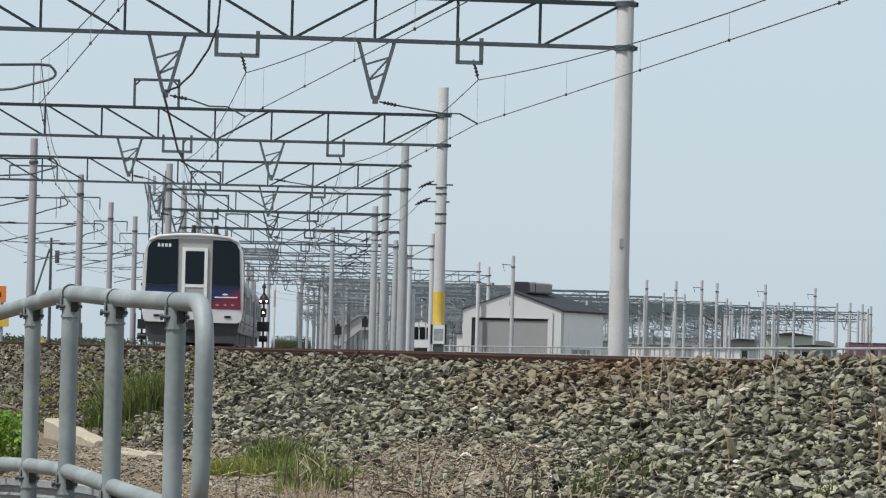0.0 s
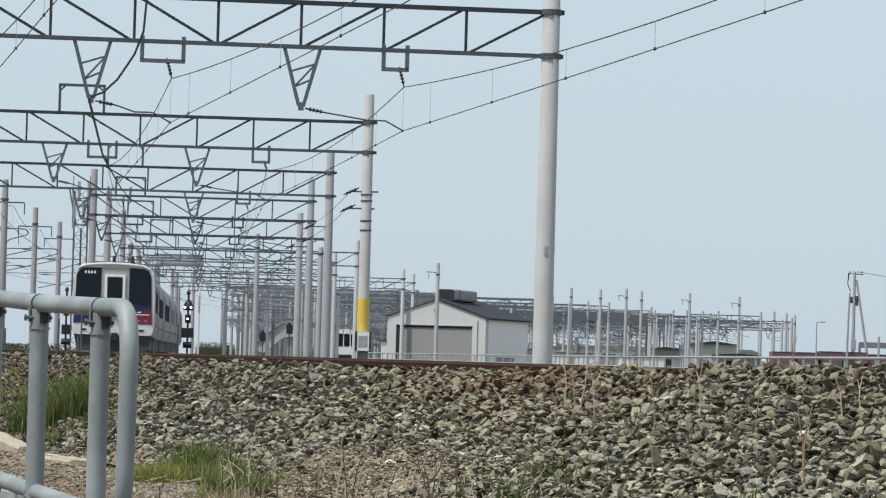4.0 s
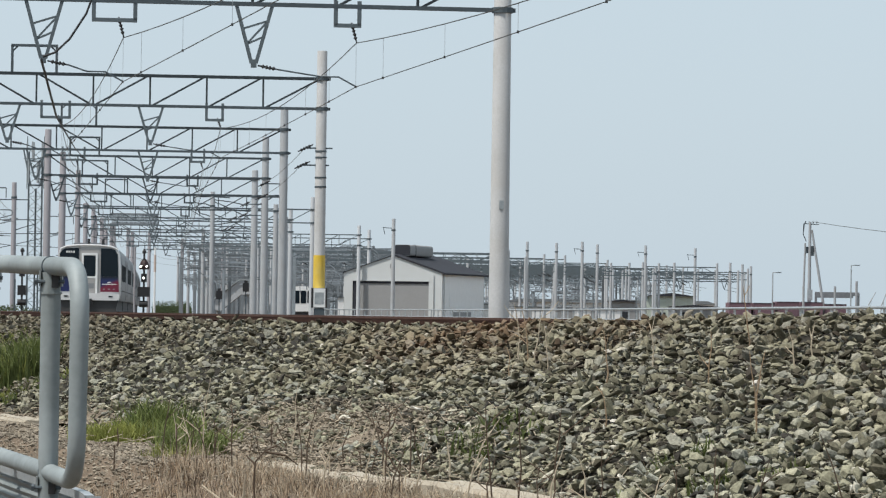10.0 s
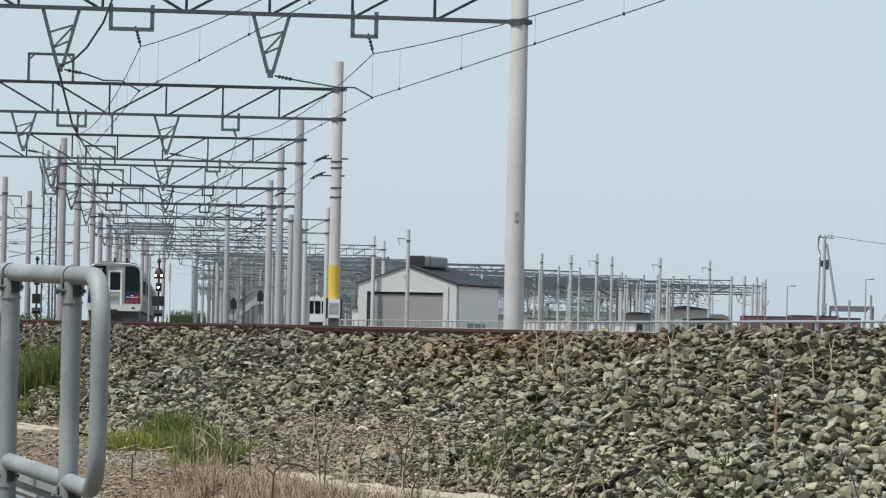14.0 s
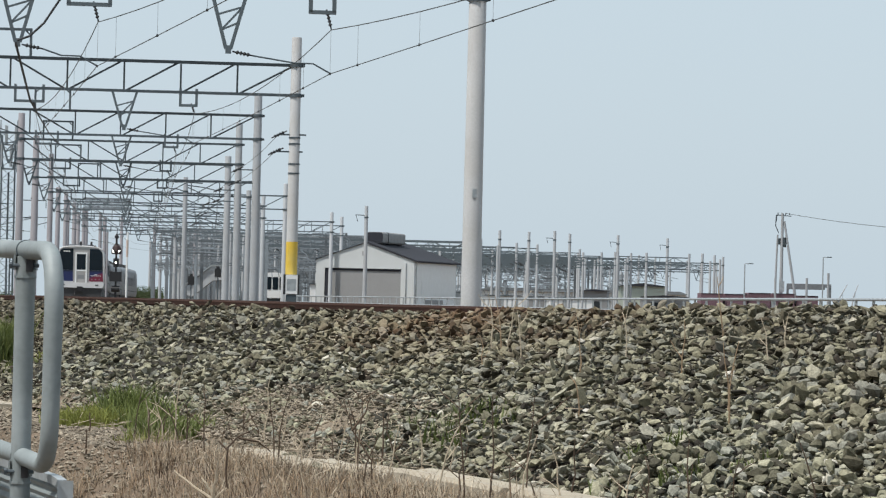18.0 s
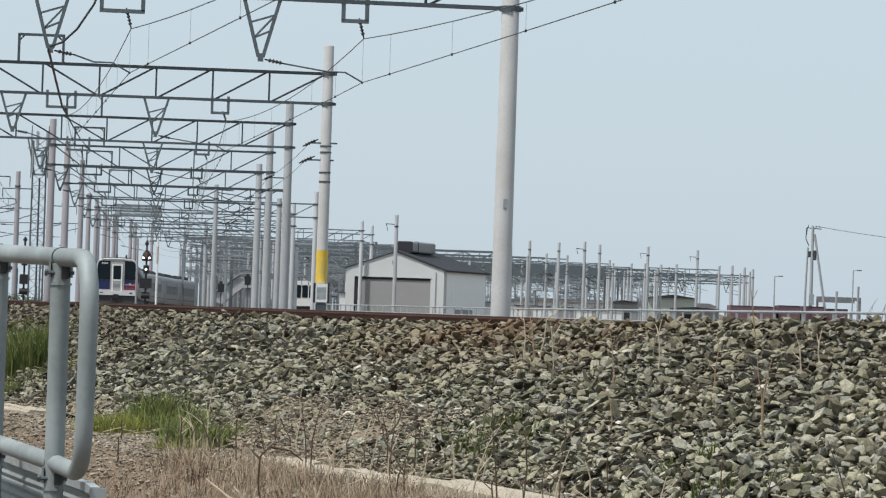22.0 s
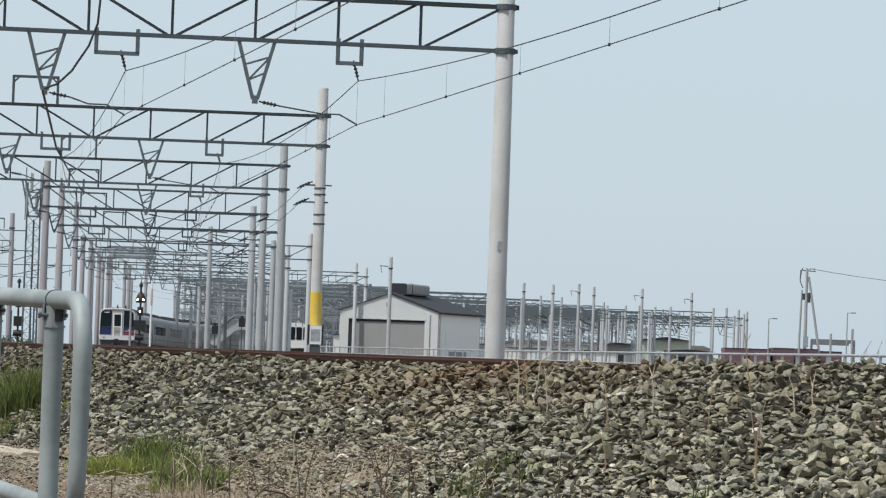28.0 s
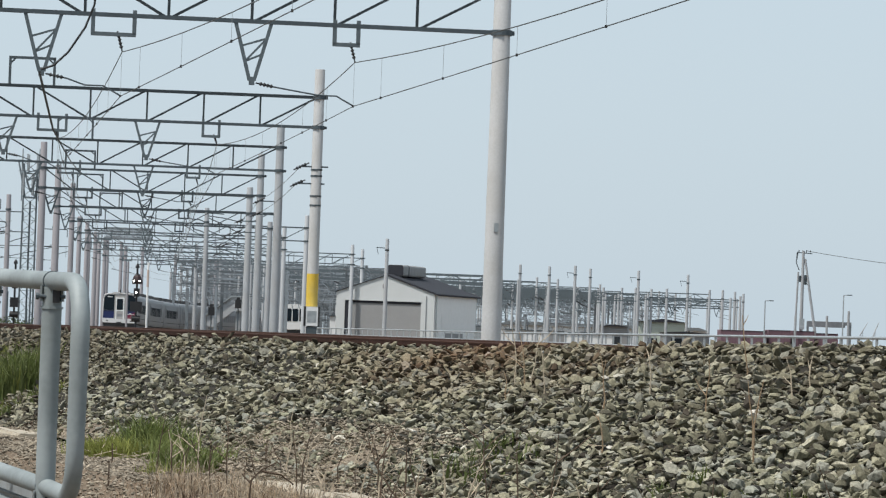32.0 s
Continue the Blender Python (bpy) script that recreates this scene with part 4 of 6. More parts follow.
def railcar(rear, label, glass):
    c = thing("railcar", pose(0, 0, RAIL), label, "train", "cars of the train")
    y0 = 1.3 if rear else 0.0
    body = part("body", prism(Shape(), BODY, y0, CARLEN), SILVER, c, "silver car body", True)
    part("underframe", Shape().box(-1.25, 1.25, 0.5, CARLEN - 0.4, 0.18, 0.715), SKIRT, c, "dark underframe skirt")
    for yb in (3.0, 16.6):
        b = part("bogie", Shape().box(-1.15, 1.15, yb - 1.6, yb + 1.6, 0.25, 0.6), SKIRT, c)
        for yw in (-1.05, 1.05):
            for s in (-0.56, 0.56):
                part("wheel", Shape().tube([(s - 0.06, yb + yw, 0.43), (s + 0.06, yb + yw, 0.43)], 0.43, 16), RUST, b)
    for s in (-1, 1):
        for k in range(9):
            a = 2.3 + 1.75 * k
            if k in (0, 8):
                d = part("side_door", Shape().box(s * 1.452 - 0.01, s * 1.452 + 0.01, a - 0.45, a + 0.45, 0.95, 2.85), SILVER, body)
                part("door_window", Shape().box(s * 1.462 - 0.006, s * 1.462 + 0.006, a - 0.22, a + 0.22, 1.75, 2.6), glass, d)
            else:
                part("side_window", Shape().box(s * 1.445 - 0.02, s * 1.445 + 0.02, a - 0.62, a + 0.62, 1.7, 2.5), glass, body, "dark side window" if glass == SIDEGLASS else "side window greyed by painted sky reflection")
        part("side_line", Shape().box(s * 1.452 - 0.004, s * 1.452 + 0.004, 1.4, CARLEN - 0.3, 1.18, 1.24), SKIRT, body)
    for k, yr in enumerate((4.2, 9.5, 14.6)):
        part("roof_unit", prism(Shape(), rounded(-0.75, 0.75, 3.40, 3.56 if rear else 3.76, 0.06), yr - 1.9, yr + 1.9), SILVER if rear and k != 1 else SKIRT, c, "roof cooling unit")
    if rear:
        front_end(c)
    else:
        part("end_panel", prism(Shape(), rounded(-0.42, 0.42, 0.9, 2.9, 0.06), -0.02, 0.02), SKIRT, c)
    part("gangway", Shape().box(-0.5, 0.5, CARLEN - 0.02, CARLEN + 0.58, 0.9, 3.0), SKIRT, c, "black gangway bellows")
    for ob in c.children_recursive:                # broad loading gauge
        ob.data.transform(Matrix.Diagonal((1.085, 1, 1, 1)))
    return c


def cab_shape():
    """The cab tapers a little towards its end."""
    rings = [(0.0, CAB), (0.12, [(x * 1.01, z + 0.01) for x, z in CAB]), (1.3, BODY)]
    n = len(BODY)
    v = [(x, y, z) for y, ring in rings for x, z in ring]
    f = [tuple(range(n))] + [(r * n + i, (r + 1) * n + i, (r + 1) * n + (i + 1) % n, r * n + (i + 1) % n) for r in range(2) for i in range(n)]
    return Shape().add(v, f)


def front_end(c):
    """The cab end that looks back along the line."""
    cab = part("cab_front", cab_shape(), TRAINWHITE, c, "ivory cab front with rounded corners", True)
    part("brow", Shape().tube([(-1.26, 0.02, 3.22), (-1.0, -0.02, 3.345), (-0.5, -0.03, 3.40), (0, -0.03, 3.415), (0.5, -0.03, 3.40), (1.0, -0.02, 3.345), (1.26, 0.02, 3.22)], 0.05, 8), TRAINWHITE, cab, smooth=True)
    part("left_window", prism(Shape(), [(-1.335, 1.885), (-0.44, 1.885), (-0.44, 3.27), (-1.04, 3.25), (-1.20, 3.17), (-1.30, 2.98)], -0.03, -0.015), GLASS, cab, "dark tinted cab window")
    part("right_window", prism(Shape(), [(0.54, 1.885), (1.335, 1.885), (1.30, 2.98), (1.20, 3.17), (1.04, 3.25), (0.54, 3.27)], -0.03, -0.015), GLASS, cab, "dark tinted cab window")
    part("side_panel", prism(Shape(), [(-1.375, 1.14), (-0.44, 1.14), (-0.44, 1.88), (-1.335, 1.88)], -0.032, -0.015), LIVERY, cab, "deep blue panel")
    part("side_panel", prism(Shape(), [(0.54, 1.14), (1.375, 1.14), (1.335, 1.88), (0.54, 1.88)], -0.032, -0.015), LIVERY, cab, "panel fading from deep blue to crimson")
    frame_sh = Shape().box(-0.32, -0.23, -0.06, 0, 0.95, 3.02).box(0.31, 0.40, -0.06, 0, 0.95, 3.02).box(-0.229, 0.309, -0.06, 0, 2.92, 3.02).box(-0.229, 0.309, -0.06, 0, 0.95, 1.05).box(-0.229, 0.309, -0.05, 0, 1.80, 1.89)
    door = part("end_door", Shape().box(-0.30, 0.38, -0.035, 0.0, 1.05, 2.98), DOORGREY, cab, "grey end door")
    part("door_surround", Shape().box(-0.43, 0.53, -0.012, 0.0, 1.07, 3.3), DOORGREY, cab)
    part("door_frame", frame_sh, WHITE, door, "white door frame")
    part("door_window", prism(Shape(), rounded(-0.23, 0.31, 1.9, 2.90, 0.05), -0.045, -0.034), GLASS, door)
    part("notice", Shape().box(-0.16, 0.24, -0.04, -0.034, 1.3, 1.55), SILVER, door, "small grey notice")
    for k in range(4):
        part("number_bar", Shape().box(-1.02 + 0.105 * k, -0.955 + 0.105 * k, -0.036, -0.029, 3.03, 3.13), WHITE, cab)
    part("emblem", prism(Shape(), [(0.82, 1.60), (0.90, 1.57), (1.02, 1.60), (0.92, 1.635)], -0.038, -0.031), WHITE, cab)
    part("lettering_bar", Shape().box(0.62, 1.26, -0.038, -0.031, 1.495, 1.53), WHITE, cab)
    for k in range(3):
        part("lettering_bar", Shape().box(0.66 + 0.22 * k, 0.74 + 0.22 * k, -0.038, -0.031, 1.25, 1.30), SHUTTER, cab)
    part("lower_apron", prism(Shape(), [(-1.22, 0.1), (1.22, 0.1), (1.34, 0.74), (-1.34, 0.74)], -0.05, 0.10), SKIRT, c, "dark apron under the cab")
    part("bumper", prism(Shape(), rounded(-1.40, 1.40, 0.72, 1.06, 0.16), -0.16, 0.02), TRAINWHITE, c, "ivory bumper")
    part("coupler", Shape().box(-0.18, 0.18, -0.45, 0.1, 0.5, 0.8).tube([(-0.3, -0.1, 0.5), (-0.3, -0.2, 0.25)], 0.03, 6), BLACK, c)
    for s in (-1.0, 1.0):
        lamp = part("lamp_housing", prism(Shape(), rounded(s - 0.11, s + 0.11, 0.87, 0.95, 0.035), -0.175, -0.15), SHUTTER, c)
        part("tail_lamp", prism(Shape(), rounded(s - 0.08, s + 0.08, 0.88, 0.94, 0.025), -0.182, -0.17), GLASS, lamp)
    for s in (-0.02, 0.62):
        part("horn", Shape().tube([(s, 0.7, 3.44), (s, 0.7, 3.70)], [0.075, 0.06], 8), BLACK, c)
        part("horn_cap", Shape().tube([(s, 0.7, 3.70), (s, 0.7, 3.74)], [0.08, 0.05], 8), BLACK, c)


cars = [railcar(True, "silver railcar with an ivory cab end and blue and crimson panels", SIDEGLASS)]
dark = railcar(False, "silver railcar with dark windows, coupled in the train", SIDEGLASS)
plain = railcar(False, "silver railcar with windows greyed for sky reflection, coupled in the train", PALEGLASS)
cars += [dark, copy_thing(dark, pose(0, 0, RAIL)), plain] + [copy_thing(plain, pose(0, 0, RAIL)) for _ in range(3)]


TIMES = (0, 3, 6, 9, 13, 15.5, 19, 23, 26, 29, 32)
PLACES = (130, 152.5, 175.5, 199, 231, 253, 285, 323, 352, 374, 385)
SIDE_TIMES = (0, 1.5, 3, 6, 9, 12, 16, 20, 26, 29, 32)
SIDE = (-0.07, -0.3, -0.46, -0.40, -0.30, -0.2, -0.10, -0.02, -0.08, 0.06, 0.12)


def train_rows(i):
    rows = []
    for k in range(0, 33):
        t = float(k)
        front = float(np.interp(t, TIMES, PLACES))
        y = front + i * (CARLEN + 0.6)
        ax, ay, _ = on_line(y + 3.0)
        bx, by, _ = on_line(y + 16.6)
        ax, bx = ax + bow(y + 3.0) - bow(front), bx + bow(y + 16.6) - bow(front)
        h = math.atan2(bx - ax, by - ay)
        tilt = math.degrees(math.atan2(dip(y + 16.6) - dip(y + 3.0), 13.6))
        rows.append((t, pose(ax + float(np.interp(t, SIDE_TIMES, SIDE)) - 3.0 * math.sin(h), ay - 3.0 * math.cos(h), RAIL + dip(y), tilt, 0, -math.degrees(h))))
    return rows


def motions():
    for i, c in enumerate(cars):
        walk(c, train_rows(i))


# ---- the depot building and the far things ----
def depot(x, y):
    """A gabled shed, 9.5 m wide, with a shutter in its gable and a vent box on the ridge."""
    b = thing("depot_shed", pose(x, y, 0, rz=-14), "cream gabled shed with a grey shutter and dark roof", "building")
    w, dp, ev, ap = 9.6, 17.0, 5.35, 7.0
    wall = part("front_wall", Shape(), CREAM, b)
    sh = Shape()
    sh.box(0, 0.85, 0, 0.25, 0, 4.6).box(8.3, w, 0, 0.25, 0, 4.6)
    prism(sh, [(0, 4.6), (w, 4.6), (w, ev), (w / 2, ap), (0, ev)], 0, 0.25)
    wall.data = sh.made("front_wall", CREAM)
    part("rear_wall", prism(Shape(), [(0, 0), (w, 0), (w, ev), (w / 2, ap), (0, ev)], dp - 0.25, dp), CREAM, b)
    # This wall and its panel are whitened in colour to make up missing light.
    side = part("side_wall", Shape().box(w - 0.25, w, 0.25, dp - 0.25, 0, ev), WHITE, b, "cream side wall, whitened in colour for missing light")
    part("side_wall", Shape().box(0, 0.25, 0.25, dp - 0.25, 0, ev), CREAM, b)
    part("shutter", Shape().box(0.85, 8.3, 0.12, 0.18, 0, 4.6), SHUTTER, b, "grey rolling shutter")
    # No gap is cut: a dark strip on the shutter paints its shade.
    part("shutter_slot", Shape().box(0.85, 1.2, 0.08, 0.12, 0, 4.6), ROOF, b, "dark strip painting the shaded gap beside the shutter")
    part("lintel", Shape().box(0.8, 8.35, -0.05, -0.002, 4.58, 4.70), CREAM, wall)
    part("shutter_box", Shape().box(1.2, 8.3, 0.05, 0.118, 4.36, 4.6), ROOF, wall, "dark strip across the top of the shutter")
    part("pilaster", Shape().box(8.5, 8.8, -0.12, -0.003, 0, 5.2), CREAM, wall)
    part("gable_vent", Shape().box(4.5, 4.9, -0.03, -0.002, 5.8, 6.2), SHUTTER, wall)
    part("side_panel", Shape().box(w + 0.002, w + 0.03, 3.0, 13.5, 0.4, 3.6), WHITE, side, "side panel whitened in colour for missing light")
    part("side_louvre", Shape().box(w + 0.031, w + 0.05, 4.0, 11.5, 0.9, 1.75), SHUTTER, side, "grey louvre low in the side wall")
    part("downpipe", Shape().tube([(w + 0.1, 0.5, 0), (w + 0.1, 0.5, ev)], 0.07, 6), CREAM, side)
    for s in (0, 1):
        e, r = (-0.12, w / 2) if s == 0 else (w + 0.35, w / 2)
        ze, zr = ev - (0.02 if s == 0 else 0.10), ap + 0.015
        v = [(e, -0.12, ze), (r, -0.12, zr), (r, dp + 0.3, zr), (e, dp + 0.3, ze)]
        v += [(a, bb, c + (0.05 if s == 0 else 0.16)) for a, bb, c in v]
        part("roof_slope", Shape().add(v, [(0, 1, 2, 3), (7, 6, 5, 4), (0, 4, 5, 1), (1, 5, 6, 2), (2, 6, 7, 3), (3, 7, 4, 0)]), ROOF, b, "dark sheet roof slope")
    c = w / 2 + 0.2
    vent = part("ridge_vent", prism(Shape(), rounded(c - 0.8, c + 0.8, ap + 0.02, 8.1, 0.22), 2.6, 11.3), SHUTTER, b, "grey ridge vent box with rounded edges", True)
    part("vent_louvre", prism(Shape(), rounded(c - 0.77, c + 0.77, ap + 0.06, 8.06, 0.2), 2.57, 2.598), ROOF, vent, "dark louvred end")
    part("vent_band", prism(Shape(), rounded(c - 0.83, c + 0.83, ap + 0.01, 8.12, 0.22), 4.6, 4.72), ROOF, vent)
    for k in range(5):
        part("vent_rib", prism(Shape(), rounded(c - 0.81, c + 0.81, ap + 0.01, 8.11, 0.22), 5.7 + 1.2 * k, 5.76 + 1.2 * k), SHUTTER, vent)
    return b


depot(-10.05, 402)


def simple_hall(name, x, y, w, dp, ev, ap, wallm, roofm, label):
    b = thing(name, pose(x, y, 0), label, "building", "far buildings")
    part("wall", Shape().box(0, w, 0, dp, 0, ev), wallm, b)
    part("roof", prism(Shape(), [(-0.3, ev), (w + 0.3, ev), (w * 0.5, ap)], -0.4, dp + 0.4), roofm, b)
    for k in range(max(1, int(w / 3))):
        part("window", Shape().box(1 + 3 * k, 2.2 + 3 * k, -0.03, -0.002, 1.2, 2.2), SIDEGLASS, b)
    return b


simple_hall("workshop", 24.3, 520, 5.8, 12, 4.2, 4.62, GREENROOF, ROOF, "low pale green workshop with a flat gable")
simple_hall("workshop", 19.6, 515, 3.0, 8, 3.45, 3.7, SHUTTER, ROOF, "low grey shed beside the workshop")
simple_hall("workshop", 25.4, 486, 5.3, 6, 2.85, 3.05, SHUTTER, ROOF, "low grey-brown shed beside the containers")
for i in range(5):
    c = thing("freight_container", pose(31.0 + 2.72 * i, 470 + 0.8 * i, 0.62), "red-brown steel freight container", "container", "freight containers")
    tall = 2.9 if i in (2, 3) else 2.72
    part("box", Shape().box(0, 2.44, 0, 6.0, 0.0, tall), CONTAINER, c)
    for k in range(8):
        part("rib", Shape().box(0.12 + 0.29 * k, 0.2 + 0.29 * k, -0.03, -0.001, 0.4, tall - 0.1), CONTAINER, c)
    part("top_rail", Shape().box(0, 2.44, -0.05, -0.002, tall - 0.06, tall), ROOF, c)

up = thing("utility_pole", pose(40.2, 474, 0), "grey utility pole with a stay pole and transformer", "utility pole")
part("pole", Shape().tube([(0, 0, 0), (0, 0, EYE + 11.2)], [0.22, 0.15], 10), CONC, up, smooth=True)
part("second_pole", Shape().tube([(-0.75, 0, 0), (-0.5, 0, EYE + 8.8)], [0.13, 0.10], 8), CONC, up, smooth=True)
part("stay_pole", Shape().tube([(2.15, 0, 0), (0.22, 0, EYE + 10.3)], [0.17, 0.12], 10), CONC, up, smooth=True)
part("cross_arm", Shape().bar((-0.7, 0, EYE + 11.0), (1.0, 0, EYE + 10.9), 0.1).bar((-0.7, 0, EYE + 10.2), (-0.6, 0, EYE + 11.1), 0.08), STEEL, up)
part("transformer", Shape().tube([(-0.32, 0, EYE + 7.7), (-0.32, 0, EYE + 8.4)], 0.17, 10).tube([(0.3, 0, EYE + 7.4), (0.3, 0, EYE + 8.5)], 0.18, 10), MIDSTEEL, up)
part("control_box", Shape().box(-0.2, 0.35, -0.25, 0.2, EYE + 2.4, EYE + 3.6), GALV, up)
for k in range(4):
    insulator(up, (-0.5 + 0.42 * k, 0, EYE + 11.0), (-0.5 + 0.42 * k, 0, EYE + 11.3), 0.07)
part("cable", Shape().tube([(-0.7, 0, EYE + 11.0), (-0.75, 0, EYE + 9.8), (-0.4, 0, EYE + 9.0)], 0.05, 6), BLACK, up)
lw = thing("service_wire", pose(0, 0, 0), "thin service wire from the utility pole", "overhead wire")
part("wire", Shape().tube(sag((40.6, 474, EYE + 11.2), (72, 470, EYE + 9.9), 0.9, 12), 0.03, 5), WIRE, lw)
for x, y, t in ((35.8, 470, 5.4), (44.3, 468, 6.3)):
    l = thing("street_lamp", pose(x, y, 0), "thin grey street lamp with a short arm", "street lamp", "street lamps")
    part("pole", Shape().tube([(0, 0, 0), (0, 0, EYE + t)], [0.09, 0.06], 8), GALV, l)
    part("arm", Shape().bar((0, 0, EYE + t), (0.75, 0, EYE + t + 0.03), 0.08), GALV, l)
    part("lamp_head", Shape().box(0.4, 0.95, -0.12, 0.12, EYE + t - 0.02, EYE + t + 0.08), STEEL, l)
for x, t in ((45.3, 4.6), (42.9, 4.0), (39.4, 3.9)):
    l = thing("yard_post", pose(x, 472, 0), "plain short grey post", "post", "yard posts")
    part("post", Shape().tube([(0, 0, 0), (0, 0, EYE + t)], 0.13, 8), CONC, l)
gb = thing("loading_frame", pose(41.2, 478, 0), "low steel frame of a loading bay", "frame")
part("beam", Shape().bar((0, 0, EYE + 3.2), (5.0, 0, EYE + 3.2), 0.4), FARROOF, gb)
part("awning", Shape().box(0, 4.3, -0.2, 0.3, EYE + 2.75, EYE + 3.0), FARROOF, gb)
for x in (0.1, 4.9):
    part("leg", Shape().bar((x, 0, 0), (x, 0, EYE + 3.2), 0.25), FARROOF, gb)

# the mass of far steelwork over the yard throat: beams, posts, braces and hanging fittings
FR = random.Random(77)
mass = Shape()
for i in range(1150):
    y = FR.uniform(560, 780)
    x, z, w = FR.uniform(-36, 2) * y / 700, EYE + FR.uniform(2.0, 9.6) * y / 700, FR.uniform(3, 10)
    k = FR.random()
    if i > 620:                                     # the thick of it over the throat tracks
        y = FR.uniform(585, 650)
        x, z, w, k = FR.uniform(-35, -9), EYE + FR.uniform(5.4, 9.8), FR.uniform(3, 8), FR.choice((0.2, 0.3, 0.4, 0.6, 0.6, 0.8, 0.95))
    elif i > 430:
        x, z, w, k = FR.uniform(6, 29) * y / 600, EYE + FR.uniform(2.2, 6.6) * y / 600, FR.uniform(2, 6), FR.choice((0.2, 0.6, 0.8, 0.95))
    if k < 0.45:
        mass.bar((x, y, z), (x + w, y, z + FR.uniform(-0.1, 0.1)), FR.uniform(0.07, 0.16))
        for m in range(int(w / 0.9)):
            mass.bar((x + 0.9 * m, y, z), (x + 0.9 * m + 0.45, y, z - 0.8), 0.06)
            mass.bar((x + 0.9 * m + 0.45, y, z - 0.8), (x + 0.9 * m + 0.9, y, z), 0.06)
        mass.bar((x, y, z - 0.8), (x + w, y, z - 0.8), 0.08)
    elif k < 0.7:
        mass.bar((x, y, 0.3), (x, y, z), FR.uniform(0.16, 0.3))
    elif k < 0.88:
        mass.tube([(x, y, z), (x + w * 0.25, y, z - 0.3), (x + w * 0.5, y, z - 1.0)], 0.06, 4)
    else:
        mass.box(x, x + FR.uniform(0.15, 0.4), y, y + 0.3, z - 0.5, z)
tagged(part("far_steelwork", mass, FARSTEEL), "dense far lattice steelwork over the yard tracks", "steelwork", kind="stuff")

# A white block with doors, added to fill the pale patches behind the yard.
white = thing("warehouse", pose(9, 640, 0), "long low white block added behind the yard", "building", "far buildings")
part("wall", Shape().box(0, 31, 0, 14, 0, 3.7), WHITE, white)
part("roof", prism(Shape(), [(-0.4, 3.7), (31.4, 3.7), (30, 4.2), (1, 4.2)], -0.5, 14.5), FARROOF, white)
for k in range(6):
    part("loading_door", Shape().box(2 + 5 * k, 4.6 + 5 * k, -0.05, -0.002, 0.3, 3.0), SHUTTER, white)

# cantilevers of the near track, on masts beyond the side line
for x, y, reach in ((-14.4, 92, 3.15), (-20.6, 139, 3.7)):
    c = thing("catenary_mast", pose(x, y, 0), "concrete mast with a long looped steel arm", "catenary mast", "masts beside the line")
    mast(c, 0, TOP, 0.18, CONC_PINK)
    looped_arm(c, reach, -0.6)

# thinner members before it: arms, hangers and bracing of the throat's portals
mass = Shape()
for i in range(900):
    y = FR.uniform(425, 580)
    x, z, w = FR.uniform(-0.064, -0.018) * y, EYE + FR.uniform(3.6, 8.6) * y / 520, FR.uniform(1.0, 5)
    k = FR.random()
    if k < 0.5:
        mass.bar((x, y, z), (x + w, y, z + FR.uniform(-0.15, 0.15)), FR.uniform(0.05, 0.11))
    elif k < 0.72:
        mass.tube([(x, y, z), (x + w * 0.3, y, z - 0.15), (x + w * 0.5, y, z - 0.6), (x + w * 0.55, y, z - 1.3)], 0.045, 4)
    elif k < 0.88:
        mass.bar((x, y, z), (x + FR.uniform(-1, 1), y, z - FR.uniform(0.8, 1.8)), 0.06)
    elif k < 0.94:
        mass.bar((x, y, 0.3), (x, y, z + 0.6), FR.uniform(0.2, 0.32))
    else:
        mass.box(x, x + FR.uniform(0.12, 0.3), y, y + 0.3, z - 0.35, z)
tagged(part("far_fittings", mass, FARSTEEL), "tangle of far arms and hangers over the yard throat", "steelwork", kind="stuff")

# the lattice antenna tower
tw = thing("antenna_tower", pose(-44.4, 452, 0), "slim grey lattice antenna tower with a cluster of aerials", "tower")
for sx, sy in ((-1, -1), (1, -1), (1, 1), (-1, 1)):
    part("leg", Shape().tube([(sx * 0.75, sy * 0.5, 0), (sx * 0.7, sy * 0.36, EYE + 17.0)], 0.055, 6), PALESTEEL, tw)
for k in range(14):
    z = 1 + 1.25 * k
    for p, q in (((-0.72, -0.45, z), (0.72, -0.45, z + 1.25)), ((0.72, 0.45, z), (-0.72, 0.45, z + 1.25)), ((-0.72, -0.45, z), (0.72, -0.45, z))):
        part("brace", Shape().bar(p, q, 0.05), PALESTEEL, tw)
for k in range(2):
    part("platform", Shape().tube([(0, 0, EYE + 13.3 + 2.6 * k), (0, 0, EYE + 13.4 + 2.6 * k)], 0.8, 12), PALESTEEL, tw)
for k in range(10):
    a = 0.63 * k
    part("aerial", Shape().box(math.cos(a) * 0.9 - 0.08, math.cos(a) * 0.9 + 0.08, math.sin(a) * 0.9 - 0.08, math.sin(a) * 0.9 + 0.08, EYE + 13.6 + 2.6 * (k % 2), EYE + 16.0 + 2.0 * (k % 2)), GALV, tw)
for k in range(2):
    part("whip", Shape().tube([(-0.9 + 1.8 * k, 0, EYE + 13), (-0.9 + 1.8 * k, 0, EYE + 18.6)], 0.05, 6), PALESTEEL, tw)
for sx in (-1, 1):
    part("platform_strut", Shape().bar((sx * 0.5, -0.4, EYE + 13.4), (sx * 1.3, -0.4, EYE + 17.2), 0.10).bar((sx * 0.5, 0.4, EYE + 13.4), (sx * 1.3, 0.4, EYE + 17.2), 0.08), PALESTEEL, tw)
